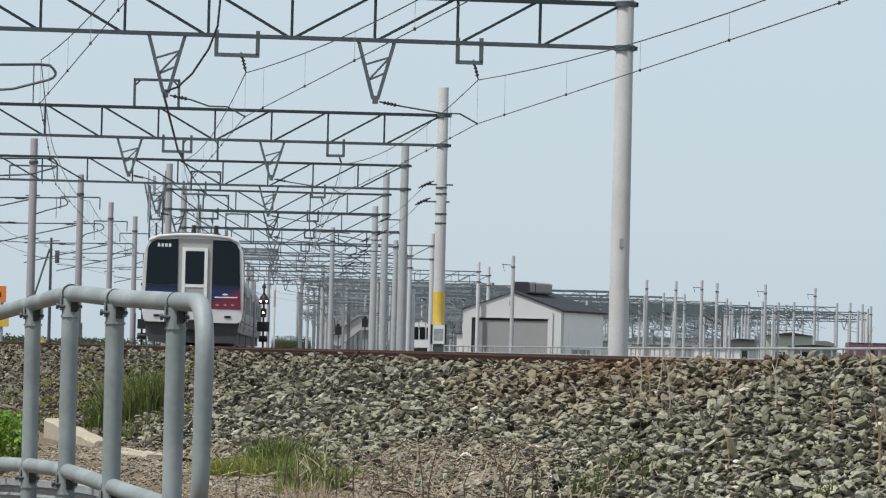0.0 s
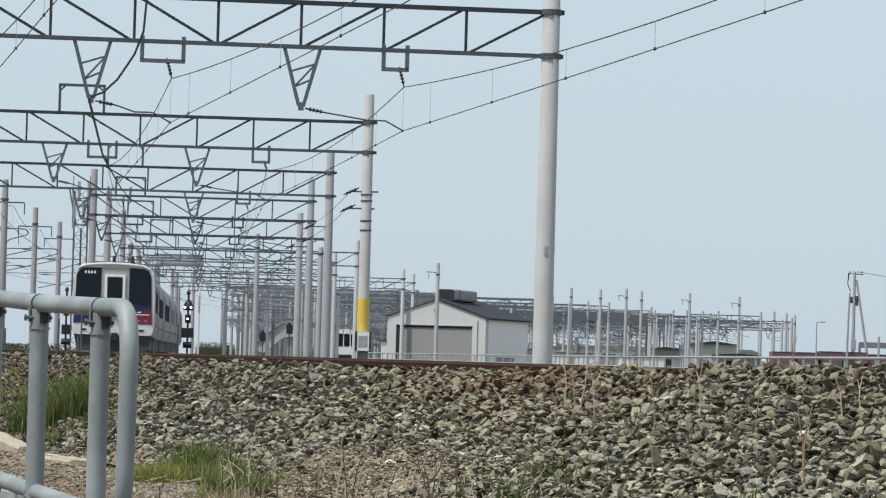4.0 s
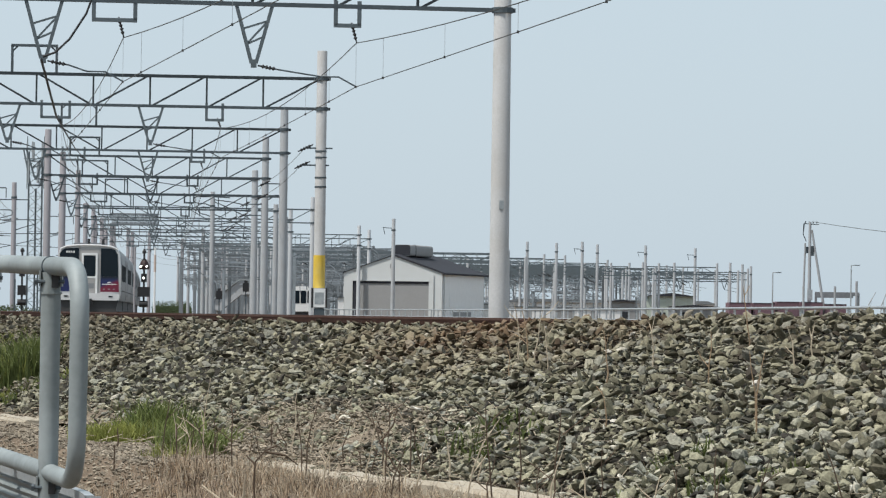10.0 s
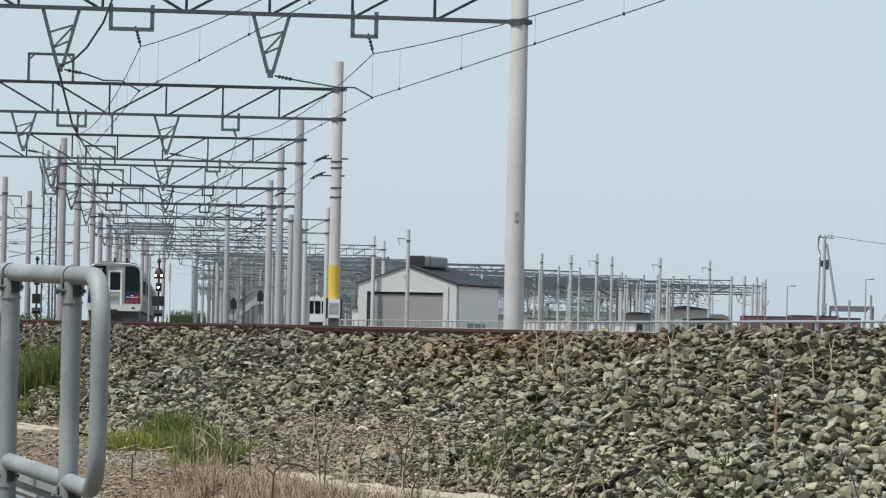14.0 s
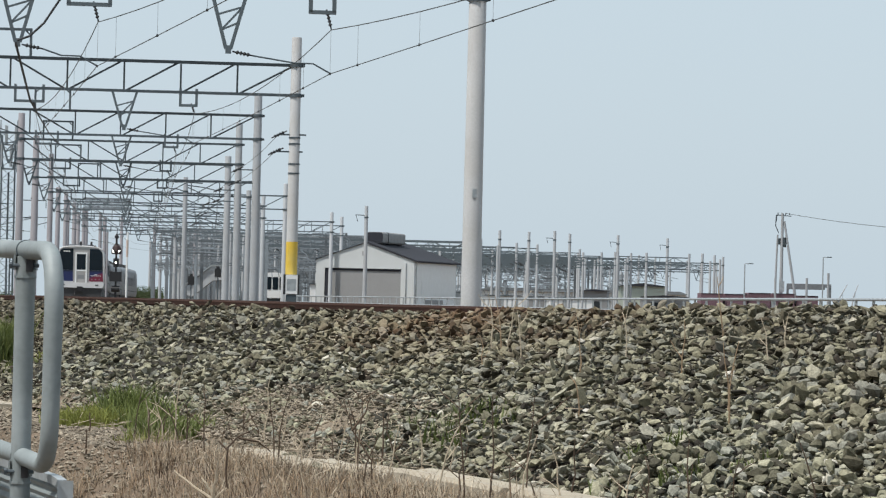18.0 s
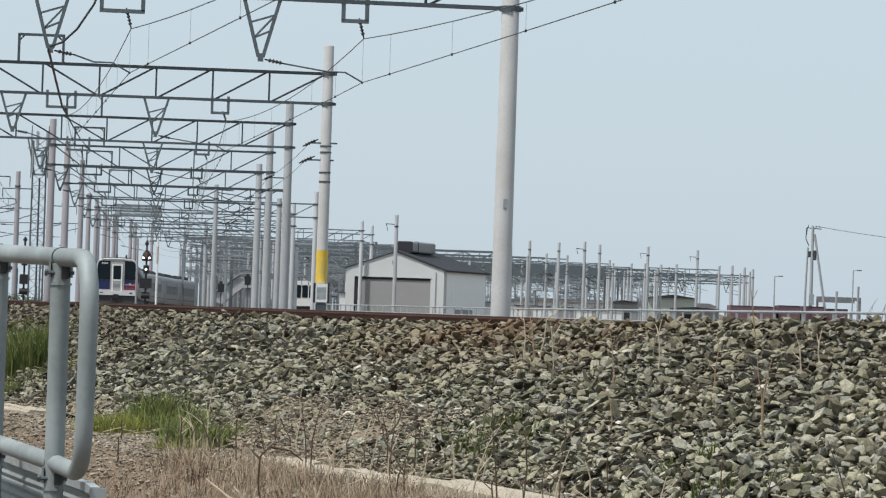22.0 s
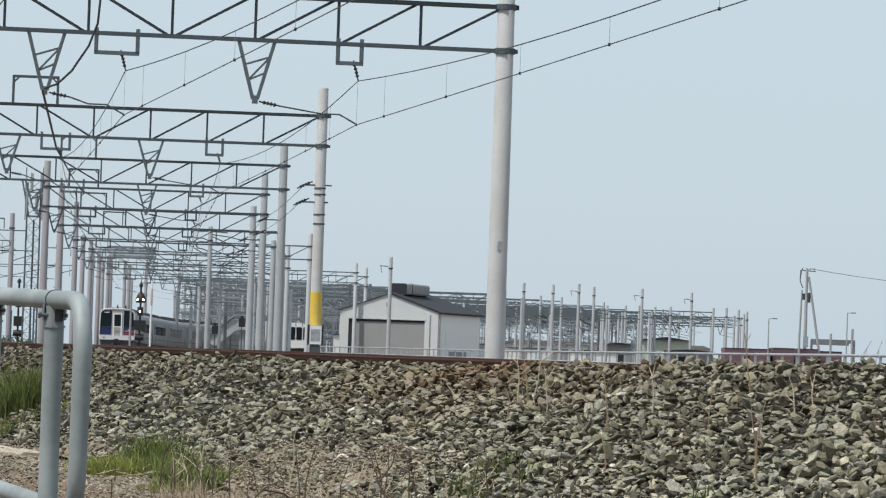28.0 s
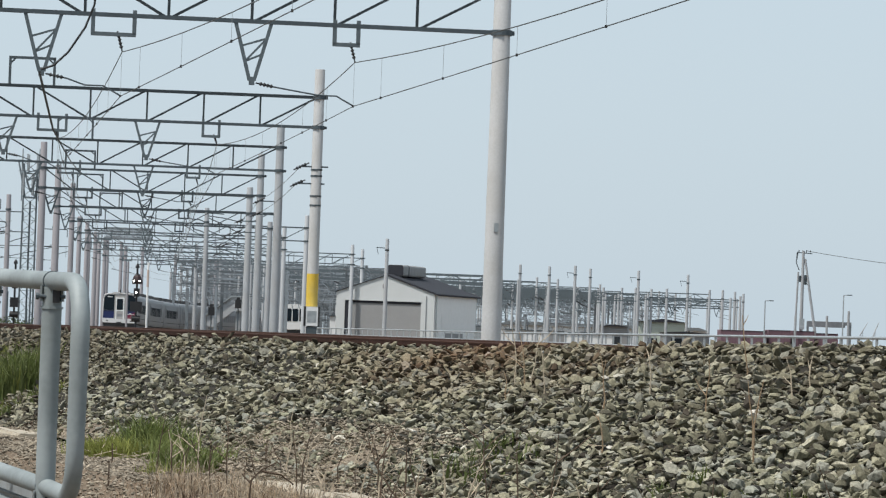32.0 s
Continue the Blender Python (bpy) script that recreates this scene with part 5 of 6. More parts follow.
part("head_frame", Shape().bar((-1.35, -0.4, EYE + 17.2), (1.35, -0.4, EYE + 17.2), 0.09).bar((-1.35, 0.4, EYE + 17.2), (1.35, 0.4, EYE + 17.2), 0.09).bar((-1.3, 0, EYE + 16.2), (1.3, 0, EYE + 16.2), 0.08), PALESTEEL, tw)
part("riser_cable", Shape().tube([(0.1, -0.5, 0), (0.1, -0.45, EYE + 13)], 0.10, 6), MIDSTEEL, tw)

# a small pole with a stay beside the side line
lp = thing("utility_pole", pose(-36.9, 300, 0), "dark wooden utility pole with a leaning stay and a transformer", "utility pole")
part("pole", Shape().tube([(0, 0, 0), (0, 0, EYE + 7.4)], [0.13, 0.09], 8), STEEL, lp)
part("stay", Shape().tube([(-1.5, 0, EYE + 2.0), (-0.1, 0, EYE + 6.6)], 0.07, 6), STEEL, lp)
part("cross_arm", Shape().bar((-0.9, 0, EYE + 7.1), (0.6, 0, EYE + 7.2), 0.07).bar((-0.2, 0, EYE + 3.4), (0.9, 0, EYE + 3.4), 0.06), STEEL, lp)
part("transformer", Shape().tube([(0.45, 0, EYE + 5.6), (0.45, 0, EYE + 6.5)], 0.16, 8), STEEL, lp)

# orange sign, yellow machine and short posts by the near track
og = thing("warning_sign", pose(-13.98, 104, 0), "orange warning board on a post", "sign")
part("post", Shape().tube([(0, 0.05, 0.4), (0, 0.05, EYE + 1.3)], 0.04, 8), GALV, og)
part("board", Shape().box(-0.35, 0.10, -0.02, 0.02, EYE + 0.95, EYE + 1.35), ORANGE, og)
part("lower_board", Shape().box(-0.2, 0.18, -0.02, 0.02, EYE + 0.35, EYE + 0.7), YELLOW, og)
part("symbol", Shape().box(-0.2, -0.02, -0.025, -0.021, EYE + 1.08, EYE + 1.2), BLACK, og)
ym = thing("trackside_box", pose(-14.0, 106, 0), "small yellow trackside machine", "box")
part("housing", Shape().box(0.45, 0.85, -0.3, 0.3, EYE - 0.2, EYE + 0.06).box(0.52, 0.78, -0.2, 0.2, EYE + 0.06, EYE + 0.13), YELLOW, ym)
for x, y, t in ((-14.6, 150, 1.9), (-15.4, 150, 1.1), (-17.3, 150, 0.7), (-14.9, 152, 0.5)):
    l = thing("marker_post", pose(x, y, 0), "thin dark marker post", "post", "marker posts")
    part("post", Shape().tube([(0, 0, 0.4), (0, 0, EYE + t)], 0.03, 6), STEEL, l)

# slanted stair roof and a parked railcar far off
st = thing("stair_roof", pose(-24.9, 450, 0), "pale grey covered stairway rising from the yard", "stairway")
part("housing", prism(Shape(), [(0, 1.7), (0.5, 1.5), (2.7, 3.3), (4.2, 3.4), (4.2, 4.8), (2.6, 4.8), (0, 2.7)], 0, 2.4), PALECONC, st)
part("roof", prism(Shape(), [(-0.2, 2.72), (2.55, 4.82), (4.3, 4.82), (4.3, 4.95), (2.5, 4.95), (-0.2, 2.86)], -0.2, 2.6), GALV, st)
for x in (0.1, 3.0):
    part("pier", Shape().box(x, x + 0.5, 0.3, 2.0, 0, 1.9 if x < 1 else 3.5), CONC, st)
pk = thing("parked_railcar", pose(-15.6, 452, 0), "parked railcar with a dark windscreen in the yard", "train")
part("body", prism(Shape(), [(x * 0.95, z + 0.9) for x, z in BODY], 0, 18), SILVER, pk, smooth=True)
part("cab_face", prism(Shape(), [(x * 0.94, z * 0.99 + 0.92) for x, z in CAB], -0.12, -0.002), WHITE, pk, "white cab face")
for a, b in ((-1.15, -0.42), (-0.3, 0.3), (0.42, 1.15)):
    part("windscreen", prism(Shape(), rounded(a, b, 2.5, 3.85, 0.12), -0.15, -0.122), GLASS, pk)
part("apron", Shape().box(-1.2, 1.2, 0.02, 17, 0.5, 1.58), SKIRT, pk)
for x, y, w, h, m in ((-20.5, 500, 3.0, 2.2, WHITE), (-11.6, 440, 3.6, 2.6, WHITE), (7.5, 490, 4.0, 2.0, WHITE), (15, 495, 5.0, 1.9, WHITE), (1.8, 470, 3.2, 2.2, GALV)):
    l = thing("equipment_hut", pose(x, y, 0), "pale lineside equipment hut", "hut", "lineside huts")
    part("wall", Shape().box(0, w, 0, 2.5, 0.3, 0.5 + h), m, l)
    part("roof", Shape().box(-0.15, w + 0.15, -0.15, 2.65, 0.5 + h, 0.62 + h), STEEL, l)
    part("door", Shape().box(w * 0.3, w * 0.3 + 0.8, -0.03, -0.002, 0.4, 2.2), SHUTTER, l)

# bare leaning saplings far beyond the fence
for x, lean in ((46.2, 1.05), (47.75, 0.7)):
    tree = thing("bare_sapling", pose(x, 470, 0), "thin bare leaning sapling beyond the fence", "sapling", "bare saplings")
    trunk = part("trunk", Shape().tube([(-0.3 * lean, 0, 0), (0, 0, EYE + 0.6), (0.25 * lean, 0, EYE + 2.0), (lean, 0, EYE + 3.4)], [0.09, 0.08, 0.07, 0.04], 6), PALECONC, tree, smooth=True)
    part("limb", Shape().tube([(0.1 * lean, 0, EYE + 1.2), (0.5 * lean, 0, EYE + 2.0), (0.55 * lean, 0, EYE + 2.7)], [0.05, 0.04, 0.02], 5), PALECONC, tree)

# ---- boundary fence ----
fence = thing("rail_fence", pose(0, 0, 0), "low grey pipe fence along the far side of the tracks", "fence")
FP = [(-7.0, 222), (2.2, 160), (7.8, 76), (9.6, 40)]
for (ax, ay), (bx, by) in zip(FP, FP[1:]):
    n = int(math.dist((ax, ay), (bx, by)) / 2.0)
    for z, r in ((0.28, 0.028), (-0.02, 0.022), (-0.3, 0.022)):
        part("rail", Shape().tube([(ax, ay, EYE + z), (bx, by, EYE + z)], r, 8), GALV, fence)
    for i in range(n):
        part("post", Shape().bar((ax + (bx - ax) * i / n, ay + (by - ay) * i / n, 0.55), (ax + (bx - ax) * i / n, ay + (by - ay) * i / n, EYE + 0.3), 0.05), GALV, fence)

# a deep box girder on the far portal
gird = thing("box_girder", pose(0, 0, 0), "grey lattice box girder on a far portal beam", "girder")
for yy in (338.6, 339.7):
    gs = Shape()
    for z in (7.05, 7.85):
        gs.bar((-27.2, yy, EYE + z), (-23.4, yy, EYE + z), 0.09)
    for k in range(24):
        a, b = -27.2 + 0.158 * k, -27.04 + 0.158 * k
        gs.bar((a, yy, EYE + 7.05), (b, yy, EYE + 7.85), 0.035).bar((a, yy, EYE + 7.85), (b, yy, EYE + 7.05), 0.035)
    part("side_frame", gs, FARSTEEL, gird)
for z in (7.05, 7.85):
    gs = Shape()
    for k in range(11):
        gs.bar((-27.2 + 0.38 * k, 338.6, EYE + z), (-27.2 + 0.38 * k, 339.7, EYE + z), 0.07)
    part("cross_ties", gs, PALESTEEL, gird)

# low scrub on the skyline behind the side line
sc = random.Random(5)
scrub = Shape()
for i in range(15000):
    x, y = sc.uniform(-31, -20.5), sc.uniform(185, 215)
    z = 0.62 + sc.uniform(0, 1.0) * (0.82 + 0.35 * noise.noise((x * 0.8, y * 0.1, 0)))
    a, s = sc.uniform(0, 6.28), sc.uniform(0.03, 0.07)
    dx, dy = math.cos(a) * s, math.sin(a) * s
    scrub.add([(x - dx, y - dy, z), (x + dx, y + dy, z + sc.uniform(-0.04, 0.04)), (x + dx * 0.2, y + dy * 0.2, z + s * 1.3)], [(0, 1, 2)])
tagged(part("scrub", scrub, FARGREEN), "low green scrub beyond the near track", "scrub", kind="stuff")
for k, (x0, y, n, h) in enumerate(((-40.8, 580, 5, 2.5), (-30, 640, 3, 2.0))):
    wood = Shape()
    for i in range(n * 3600):
        x, yy, z = x0 + sc.uniform(0, n), y + sc.uniform(0, 10), 0.6 + sc.uniform(0, 1) * h * (0.6 + 0.6 * noise.noise((i * 0.37 % n, y, 0)))
        a, s = sc.uniform(0, 6.28), sc.uniform(0.05, 0.10)
        wood.add([(x - math.cos(a) * s, yy, z), (x + math.cos(a) * s, yy + math.sin(a) * s, z), (x, yy, z + s * 1.4)], [(0, 1, 2)])
    tagged(part("far_bushes", wood, FARGREEN), "far low green bushes", "bushes", kind="stuff")


# ---- pipe railing and crash barrier by the road ----
def along(s, u):
    x, y, _ = near_point(s, u)
    return x, y


railing = thing("pipe_railing", pose(0, 0, 0), "weathered galvanised pipe railing with clamped posts along the road edge", "railing")
# posts: x, y, height of the top rail over the eye, height of the lower rail
POSTS = [(-1.02, 10.9, 0.115, -0.414), (-1.253, 11.6, 0.128, -0.388), (-1.471, 12.4, 0.149, -0.372), (-1.701, 13.35, 0.125, -0.387), (-1.99, 14.4, 0.085, -0.415), (-2.30, 15.5, 0.04, -0.455)]
PR = 0.0243
base_x, base_y = -0.9205, 10.62


def run(level, first):
    pts = list(first)
    for x, y, *z in POSTS:
        pts.append((x, y, EYE + z[level]))
    out = []
    for i in range(len(pts) - 1):
        a, b = Vector(pts[i]), Vector(pts[i + 1])
        out += [a.lerp(b, k / 4) for k in range(4)]
    out.append(Vector(pts[-1]))
    soft = [out[0]] + [(out[i - 1] + out[i] * 2 + out[i + 1]) / 4 for i in range(1, len(out) - 1)] + [out[-1]]
    return soft


corner_t, corner_b = (base_x, base_y, EYE + 0.112), (base_x - 0.002, base_y, EYE - 0.432)
top_run = run(0, [])
bend_t = arc((base_x, base_y, EYE - 0.02), corner_t, (base_x - 0.035, base_y + 0.13, EYE + 0.113), 8)
part("top_rail", Shape().tube(bend_t + top_run, PR, 20), RAILING, railing, "rounded top rail", True)
bend_b = arc((base_x - 0.002, base_y, EYE - 0.29), corner_b, (base_x - 0.035, base_y + 0.13, EYE - 0.428), 8)
part("lower_rail", Shape().tube(bend_b + run(1, []), 0.0228, 20), RAILING, railing, "lower rail", True)
part("end_bend", Shape().tube([(base_x - 0.002 * i / 6, base_y, EYE - 0.018 - 0.274 * i / 6) for i in range(7)], [PR * 1.004 - 0.0014 * i / 6 for i in range(7)], 20), RAILING, railing, "bent pipe end", True)
for x, y, zt, zb in POSTS:
    p = part("post", Shape().tube([(x, y, 0.05), (x, y, EYE + zt - 0.068)], 0.0262, 10), RAILING, railing, "galvanised post", True)
    for z in (zt, zb):
        part("saddle", Shape().tube([(x, y, EYE + z - 0.068), (x, y, EYE + z - 0.016)], [0.0255, 0.0262], 16), RAILING, p, smooth=True)
        part("flange", Shape().tube([(x, y, EYE + z - 0.072), (x, y, EYE + z - 0.066)], 0.0295, 12), RAILING, p)
        part("clamp", Shape().tube([(x + 0.24 * k, y - 0.9 * k, EYE + z) for k in (-0.004, 0.004)], 0.0264, 20), STEEL, p, "thin dark clamp ring round the pipe")
        part("bolt", Shape().tube([(x - 0.040, y - 0.018, EYE + z - 0.04), (x + 0.036, y - 0.018, EYE + z - 0.04)], 0.005, 8).tube([(x - 0.040, y - 0.018, EYE + z - 0.04), (x - 0.033, y - 0.018, EYE + z - 0.04)], 0.009, 6), STEEL, p)
        for e in (-0.0295, 0.0245):
            part("saddle_ear", Shape().box(x + e, x + e + 0.005, y - 0.02, y + 0.02, EYE + z - 0.052, EYE + z - 0.012), RAILING, p)
        # The saddle is solid; a black block paints the shade of its hollow.
        part("recess", Shape().box(x + 0.004, x + 0.022, y - 0.0295, y - 0.022, EYE + z - 0.056, EYE + z - 0.018), BLACK, p, "black block painting the shade of the saddle's hollow")

barrier = thing("crash_barrier", pose(0, 0, 0), "corrugated blue-grey steel barrier panel behind the railing", "crash barrier")
wave = []
for k in range(16 * 6 + 1):
    wave.append((0.0034 * math.cos(6.28318 * k / 6), -0.02 - 0.0235 * k / 6))
ring = wave + [(a + 0.004, b) for a, b in reversed(wave)]
rows = [(-0.902, 10.78, -0.468)] + [(x + 0.092, y + 0.02, zb - 0.05) for x, y, _, zb in POSTS]
bp = []
for i, (x, y, z) in enumerate(rows):
    q, w = rows[max(0, i - 1)], rows[min(len(rows) - 1, i + 1)]
    bp.append((x, y, EYE + z, math.atan2(w[0] - q[0], w[1] - q[1])))
part("panel", Shape().sweep(ring, bp), RAILING, barrier, "sheet with fine level corrugations", True)
cap = [(-0.012, -0.022), (-0.008, -0.022), (-0.008, -0.004), (0.012, -0.004), (0.012, 0.0), (-0.012, 0.0)]
part("cap_rail", Shape().sweep(cap, bp), GALV, barrier, "folded top edge")
bh = bp[0][3]
part("end_flange", Shape().box(-0.012, 0.028, -0.008, -0.002, -0.40, -0.002), GALV, barrier, "flat end strip", at=pose(bp[0][0], bp[0][1], bp[0][2], rz=-math.degrees(bh)))
for x, y, z in rows[2::2]:
    part("post", Shape().tube([(x + 0.05, y + 0.01, 0), (x + 0.05, y + 0.01, EYE + z - 0.03)], 0.03, 10), GALV, barrier)

# ---- concrete strip at the foot of the bank ----
kerb = thing("concrete_strip", pose(0, 0, 0), "broken cream concrete strip along the foot of the bank", "kerb", kind="structure")
kr = random.Random(12)


def slab(s, ln, h, hw, us, tilt=0.0):
    """One cast piece of the strip: a low block with worn top edges, raised by tilt at its far end."""
    n = max(2, int(ln / 0.12))
    out = [(-hw, -0.10), (hw, -0.10), (hw, h - 0.012), (hw - 0.018, h), (0.01, h - kr.uniform(0, 0.008)), (0.016 - hw, h), (-hw, h - 0.014)]
    path = []
    for i in range(n + 1):
        x, y, hh = near_point(s + ln * i / n, us + 0.025 * noise.noise((s + i * 0.3, 1, 0)))
        path.append((x, y, TOEZ - 0.012 + tilt * i / n + 0.010 * noise.noise((s + i * 0.25, 5, 0)), hh))
    return part("slab", Shape().sweep(out, path), KERB, kerb)


s = 4.0
while s < 24.4:
    ln = kr.uniform(0.5, 1.7)
    if not 18.0 < s + ln / 2 < 22.3:              # buried under rubble there
        slab(s, ln, 0.030 + 0.028 * max(0.0, min(1.0, (16.3 - s) / 1.5)) + 0.01 * kr.random(), kr.uniform(0.06, 0.08), -2.53 + kr.uniform(-0.02, 0.02))
    s += ln + (0.02 if kr.random() < 0.7 else kr.uniform(0.05, 0.25))
slab(25.1, 2.1, 0.05, 0.055, -2.53, 0.08)         # the last piece has heaved up


# ---- plants ----
def blades(sh, r, x, y, z, n, spread, tall, width, lean=0.5):
    """n bent grass blades round a spot."""
    for _ in range(n):
        a, d = r.uniform(0, 6.283), spread * math.sqrt(r.random())
        bx, by = x + d * math.cos(a), y + d * math.sin(a)
        h, w = tall * r.uniform(0.45, 1.1), width * r.uniform(0.6, 1.3)
        b, l = r.uniform(0, 6.283), lean * r.uniform(0.1, 1.0) * h
        lx, ly = l * math.cos(b), l * math.sin(b)
        px, py = w * math.cos(b + 1.57) if r.random() < 0.5 else w, w * 0.3
        k = len(sh.v)
        for f, ww in ((0, 1.0), (0.45, 0.85), (0.8, 0.5)):
            q = f * f
            sh.v += [(bx + lx * q - px * ww, by + ly * q - py * ww, z + h * (f - 0.25 * q * lean)), (bx + lx * q + px * ww, by + ly * q + py * ww, z + h * (f - 0.25 * q * lean))]
        sh.v.append((bx + lx, by + ly, z + h * (1 - 0.25 * lean)))
        sh.f += [(k, k + 1, k + 3, k + 2), (k + 2, k + 3, k + 5, k + 4), (k + 4, k + 5, k + 6)]


def ground_z(x, y):
    """Height of soil or bank at a spot near the toe."""
    s = y
    for _ in range(4):
        cx, cy, h = near_point(s, 0)
        s += y - cy
    u = (x - cx) * math.cos(h)
    return bank_z(u, s)


GR = random.Random(31)


def tuft(x, y, n, spread, tall, mat, label, width=0.0035):
    sh = Shape()
    for _ in range(max(1, n // 12)):
        a, d = GR.uniform(0, 6.283), spread * math.sqrt(GR.random())
        tx, ty = x + d * math.cos(a), y + d * math.sin(a)
        blades(sh, GR, tx, ty, ground_z(tx, ty) - 0.01, 12, 0.05, tall * GR.uniform(0.6, 1.1), width, 0.7)
    return tagged(part("grass_tuft", sh, mat), label, "grass", "grass tufts", kind="stuff")


for x, y, n, spread, tall in ((-1.27, 18.5, 420, 0.14, 0.24), (-1.16, 18.2, 320, 0.13, 0.17), (-1.0, 16.7, 400, 0.12, 0.17), (-0.92, 17.1, 260, 0.09, 0.13)):
    tuft(x, y, n, spread, tall, GRASS, "fresh green grass tuft at the foot of the bank", 0.0026)
for x, y, n, spread, tall in ((-1.47, 18.4, 1700, 0.15, 0.11), (-1.36, 18.3, 800, 0.13, 0.13), (-1.05, 16.6, 300, 0.16, 0.08)):
    tuft(x, y, n, spread, tall, OLIVE, "low yellowish grass tuft at the foot of the bank", 0.0022)
for x, y, n, spread, tall in ((-1.25, 18.45, 480, 0.10, 0.24), (-1.17, 18.3, 200, 0.08, 0.18), (-0.98, 16.7, 420, 0.10, 0.15), (-2.52, 24.9, 900, 0.19, 0.38), (-2.68, 25.4, 800, 0.2, 0.30), (-3.05, 27.0, 160, 0.3, 0.13), (-2.35, 23.9, 120, 0.2, 0.10)):
    tuft(x, y, n, spread, tall, GRASSDARK, "tall green grass at the foot of the bank", 0.0034)
for x, y, n, spread, tall in ((-2.5, 24.9, 110, 0.2, 0.34), (-2.66, 25.5, 300, 0.22, 0.2), (-2.75, 25.6, 1100, 0.35, 0.09), (-3.0, 27.4, 1200, 0.45, 0.08), (-3.35, 29.2, 1000, 0.45, 0.08), (-2.4, 24.2, 600, 0.3, 0.06), (-3.8, 31.5, 700, 0.5, 0.09)):
    tuft(x, y, n, spread, tall, OLIVE, "yellowish short grass on the bank", 0.0028)
for x, y, n, spread, tall in ((0.14, 14.5, 170, 0.15, 0.11), (0.22, 14.2, 110, 0.12, 0.09), (-0.05, 14.9, 80, 0.14, 0.08), (0.66, 12.3, 120, 0.18, 0.10), (0.80, 11.9, 90, 0.14, 0.08), (0.95, 11.6, 80, 0.12, 0.07), (-0.75, 17.6, 120, 0.2, 0.07), (-1.5, 19.8, 160, 0.25, 0.08)):
    tuft(x, y, n, spread, tall, GRASSDARK, "small green weeds among the stones", 0.003)

for x, y, n, spread, tall in ((-2.9, 26.6, 500, 0.5, 0.07), (-3.3, 28.4, 500, 0.5, 0.08), (-3.6, 30.4, 500, 0.5, 0.08), (-2.2, 25.6, 500, 0.5, 0.06), (-2.6, 28.6, 500, 0.5, 0.07), (-3.0, 31.5, 500, 0.6, 0.08), (-1.9, 24.2, 350, 0.4, 0.05), (-2.1, 22.6, 350, 0.35, 0.05)):
    tuft(x, y, n, spread, tall, DRYDARK, "brown dead grass on the bank", 0.0026)

for s, u, n, tall in ((12.9, -2.42, 60, 0.10), (12.6, -2.46, 70, 0.12), (12.3, -2.44, 80, 0.13), (12.0, -2.40, 80, 0.14), (11.7, -2.42, 80, 0.14), (11.4, -2.38, 80, 0.15)):
    x, y, _ = near_point(s, u)
    tuft(x, y, n, 0.11, tall, GRASSDARK if s > 12 else OLIVE, "thin olive weeds at the foot of the stones", 0.0012)

# leafy bush beside the railing
bush = Shape()
for i in range(2600):
    a, b, d = GR.uniform(0, 6.283), GR.uniform(-0.2, 1.4), 0.24 * GR.random() ** 0.4
    x, y, z = -2.97 + d * math.cos(a) * math.cos(b), 22.0 + d * math.sin(a) * math.cos(b), 0.70 + 0.95 * d * math.sin(b) + 0.02
    n1 = Vector((GR.uniform(-1, 1), GR.uniform(-1, 1), GR.uniform(-0.3, 1))).normalized() * GR.uniform(0.010, 0.02)
    n2 = n1.cross(Vector((GR.uniform(-1, 1), GR.uniform(-1, 1), 1))).normalized() * n1.length * 0.5
    c = Vector((x, y, z))
    bush.add([c - n1, c + n2, c + n1, c - n2], [(0, 1, 2, 3)])
tagged(part("bush", bush, LEAF), "bright green leafy bush beside the railing", "bush")

# straw-coloured dry grass over the soil strip
def wisps(count, seed, tall, width, mat, label):
    """Fine dead blades, thick on the sloping soil and thin towards the rubble."""
    r, sh = random.Random(seed), Shape()
    while count:
        s, u = r.uniform(11.0, 19.5), -2.66 - 1.25 * r.random()
        near = min(1, max(0, (18.2 - s) / 1.0))
        if r.random() > max(near * min(1, (-2.62 - u) / 0.2), 0.85 * min(1, max(0, (-3.12 - u) / 0.15)) * min(1, max(0, (19.5 - s) / 2))):
            continue
        x, y, _ = near_point(s, u)
        if noise.noise((x * 4.3, y * 2.4, 3)) < 0.0 and r.random() < 0.68:
            continue
        count -= 1
        h = tall * (0.35 + 1.1 * r.random() ** 2) * (1 + 0.9 * noise.noise((x * 5, y * 3, 8)))
        a, l, z, w = r.uniform(0, 6.283), r.uniform(0.05, 1.0) * h, bank_z(u, s) - 0.006, width * r.uniform(0.6, 1.3)
        dx, dy, k = l * math.cos(a), l * math.sin(a), len(sh.v)
        sh.v += [(x - w, y, z), (x + w, y, z), (x + dx * 0.35 + w * 0.7, y + dy * 0.35, z + h * 0.6), (x + dx * 0.35 - w * 0.7, y + dy * 0.35, z + h * 0.6), (x + dx, y + dy, z + h * 0.9)]
        sh.f += [(k, k + 1, k + 2, k + 3), (k + 3, k + 2, k + 4)]
    tagged(part("dry_grass", sh, mat), label, "dry grass", "dry grass", kind="stuff")


wisps(24000, 51, 0.056, 0.0009, DRY, "straw-coloured dead grass on the soil strip")
wisps(18000, 52, 0.05, 0.0011, DRYDARK, "brown dead grass on the soil strip")
wisps(15000, 53, 0.085, 0.0008, PALESTALK, "bleached dead grass on the soil strip")

CLUMPS = random.Random(64)
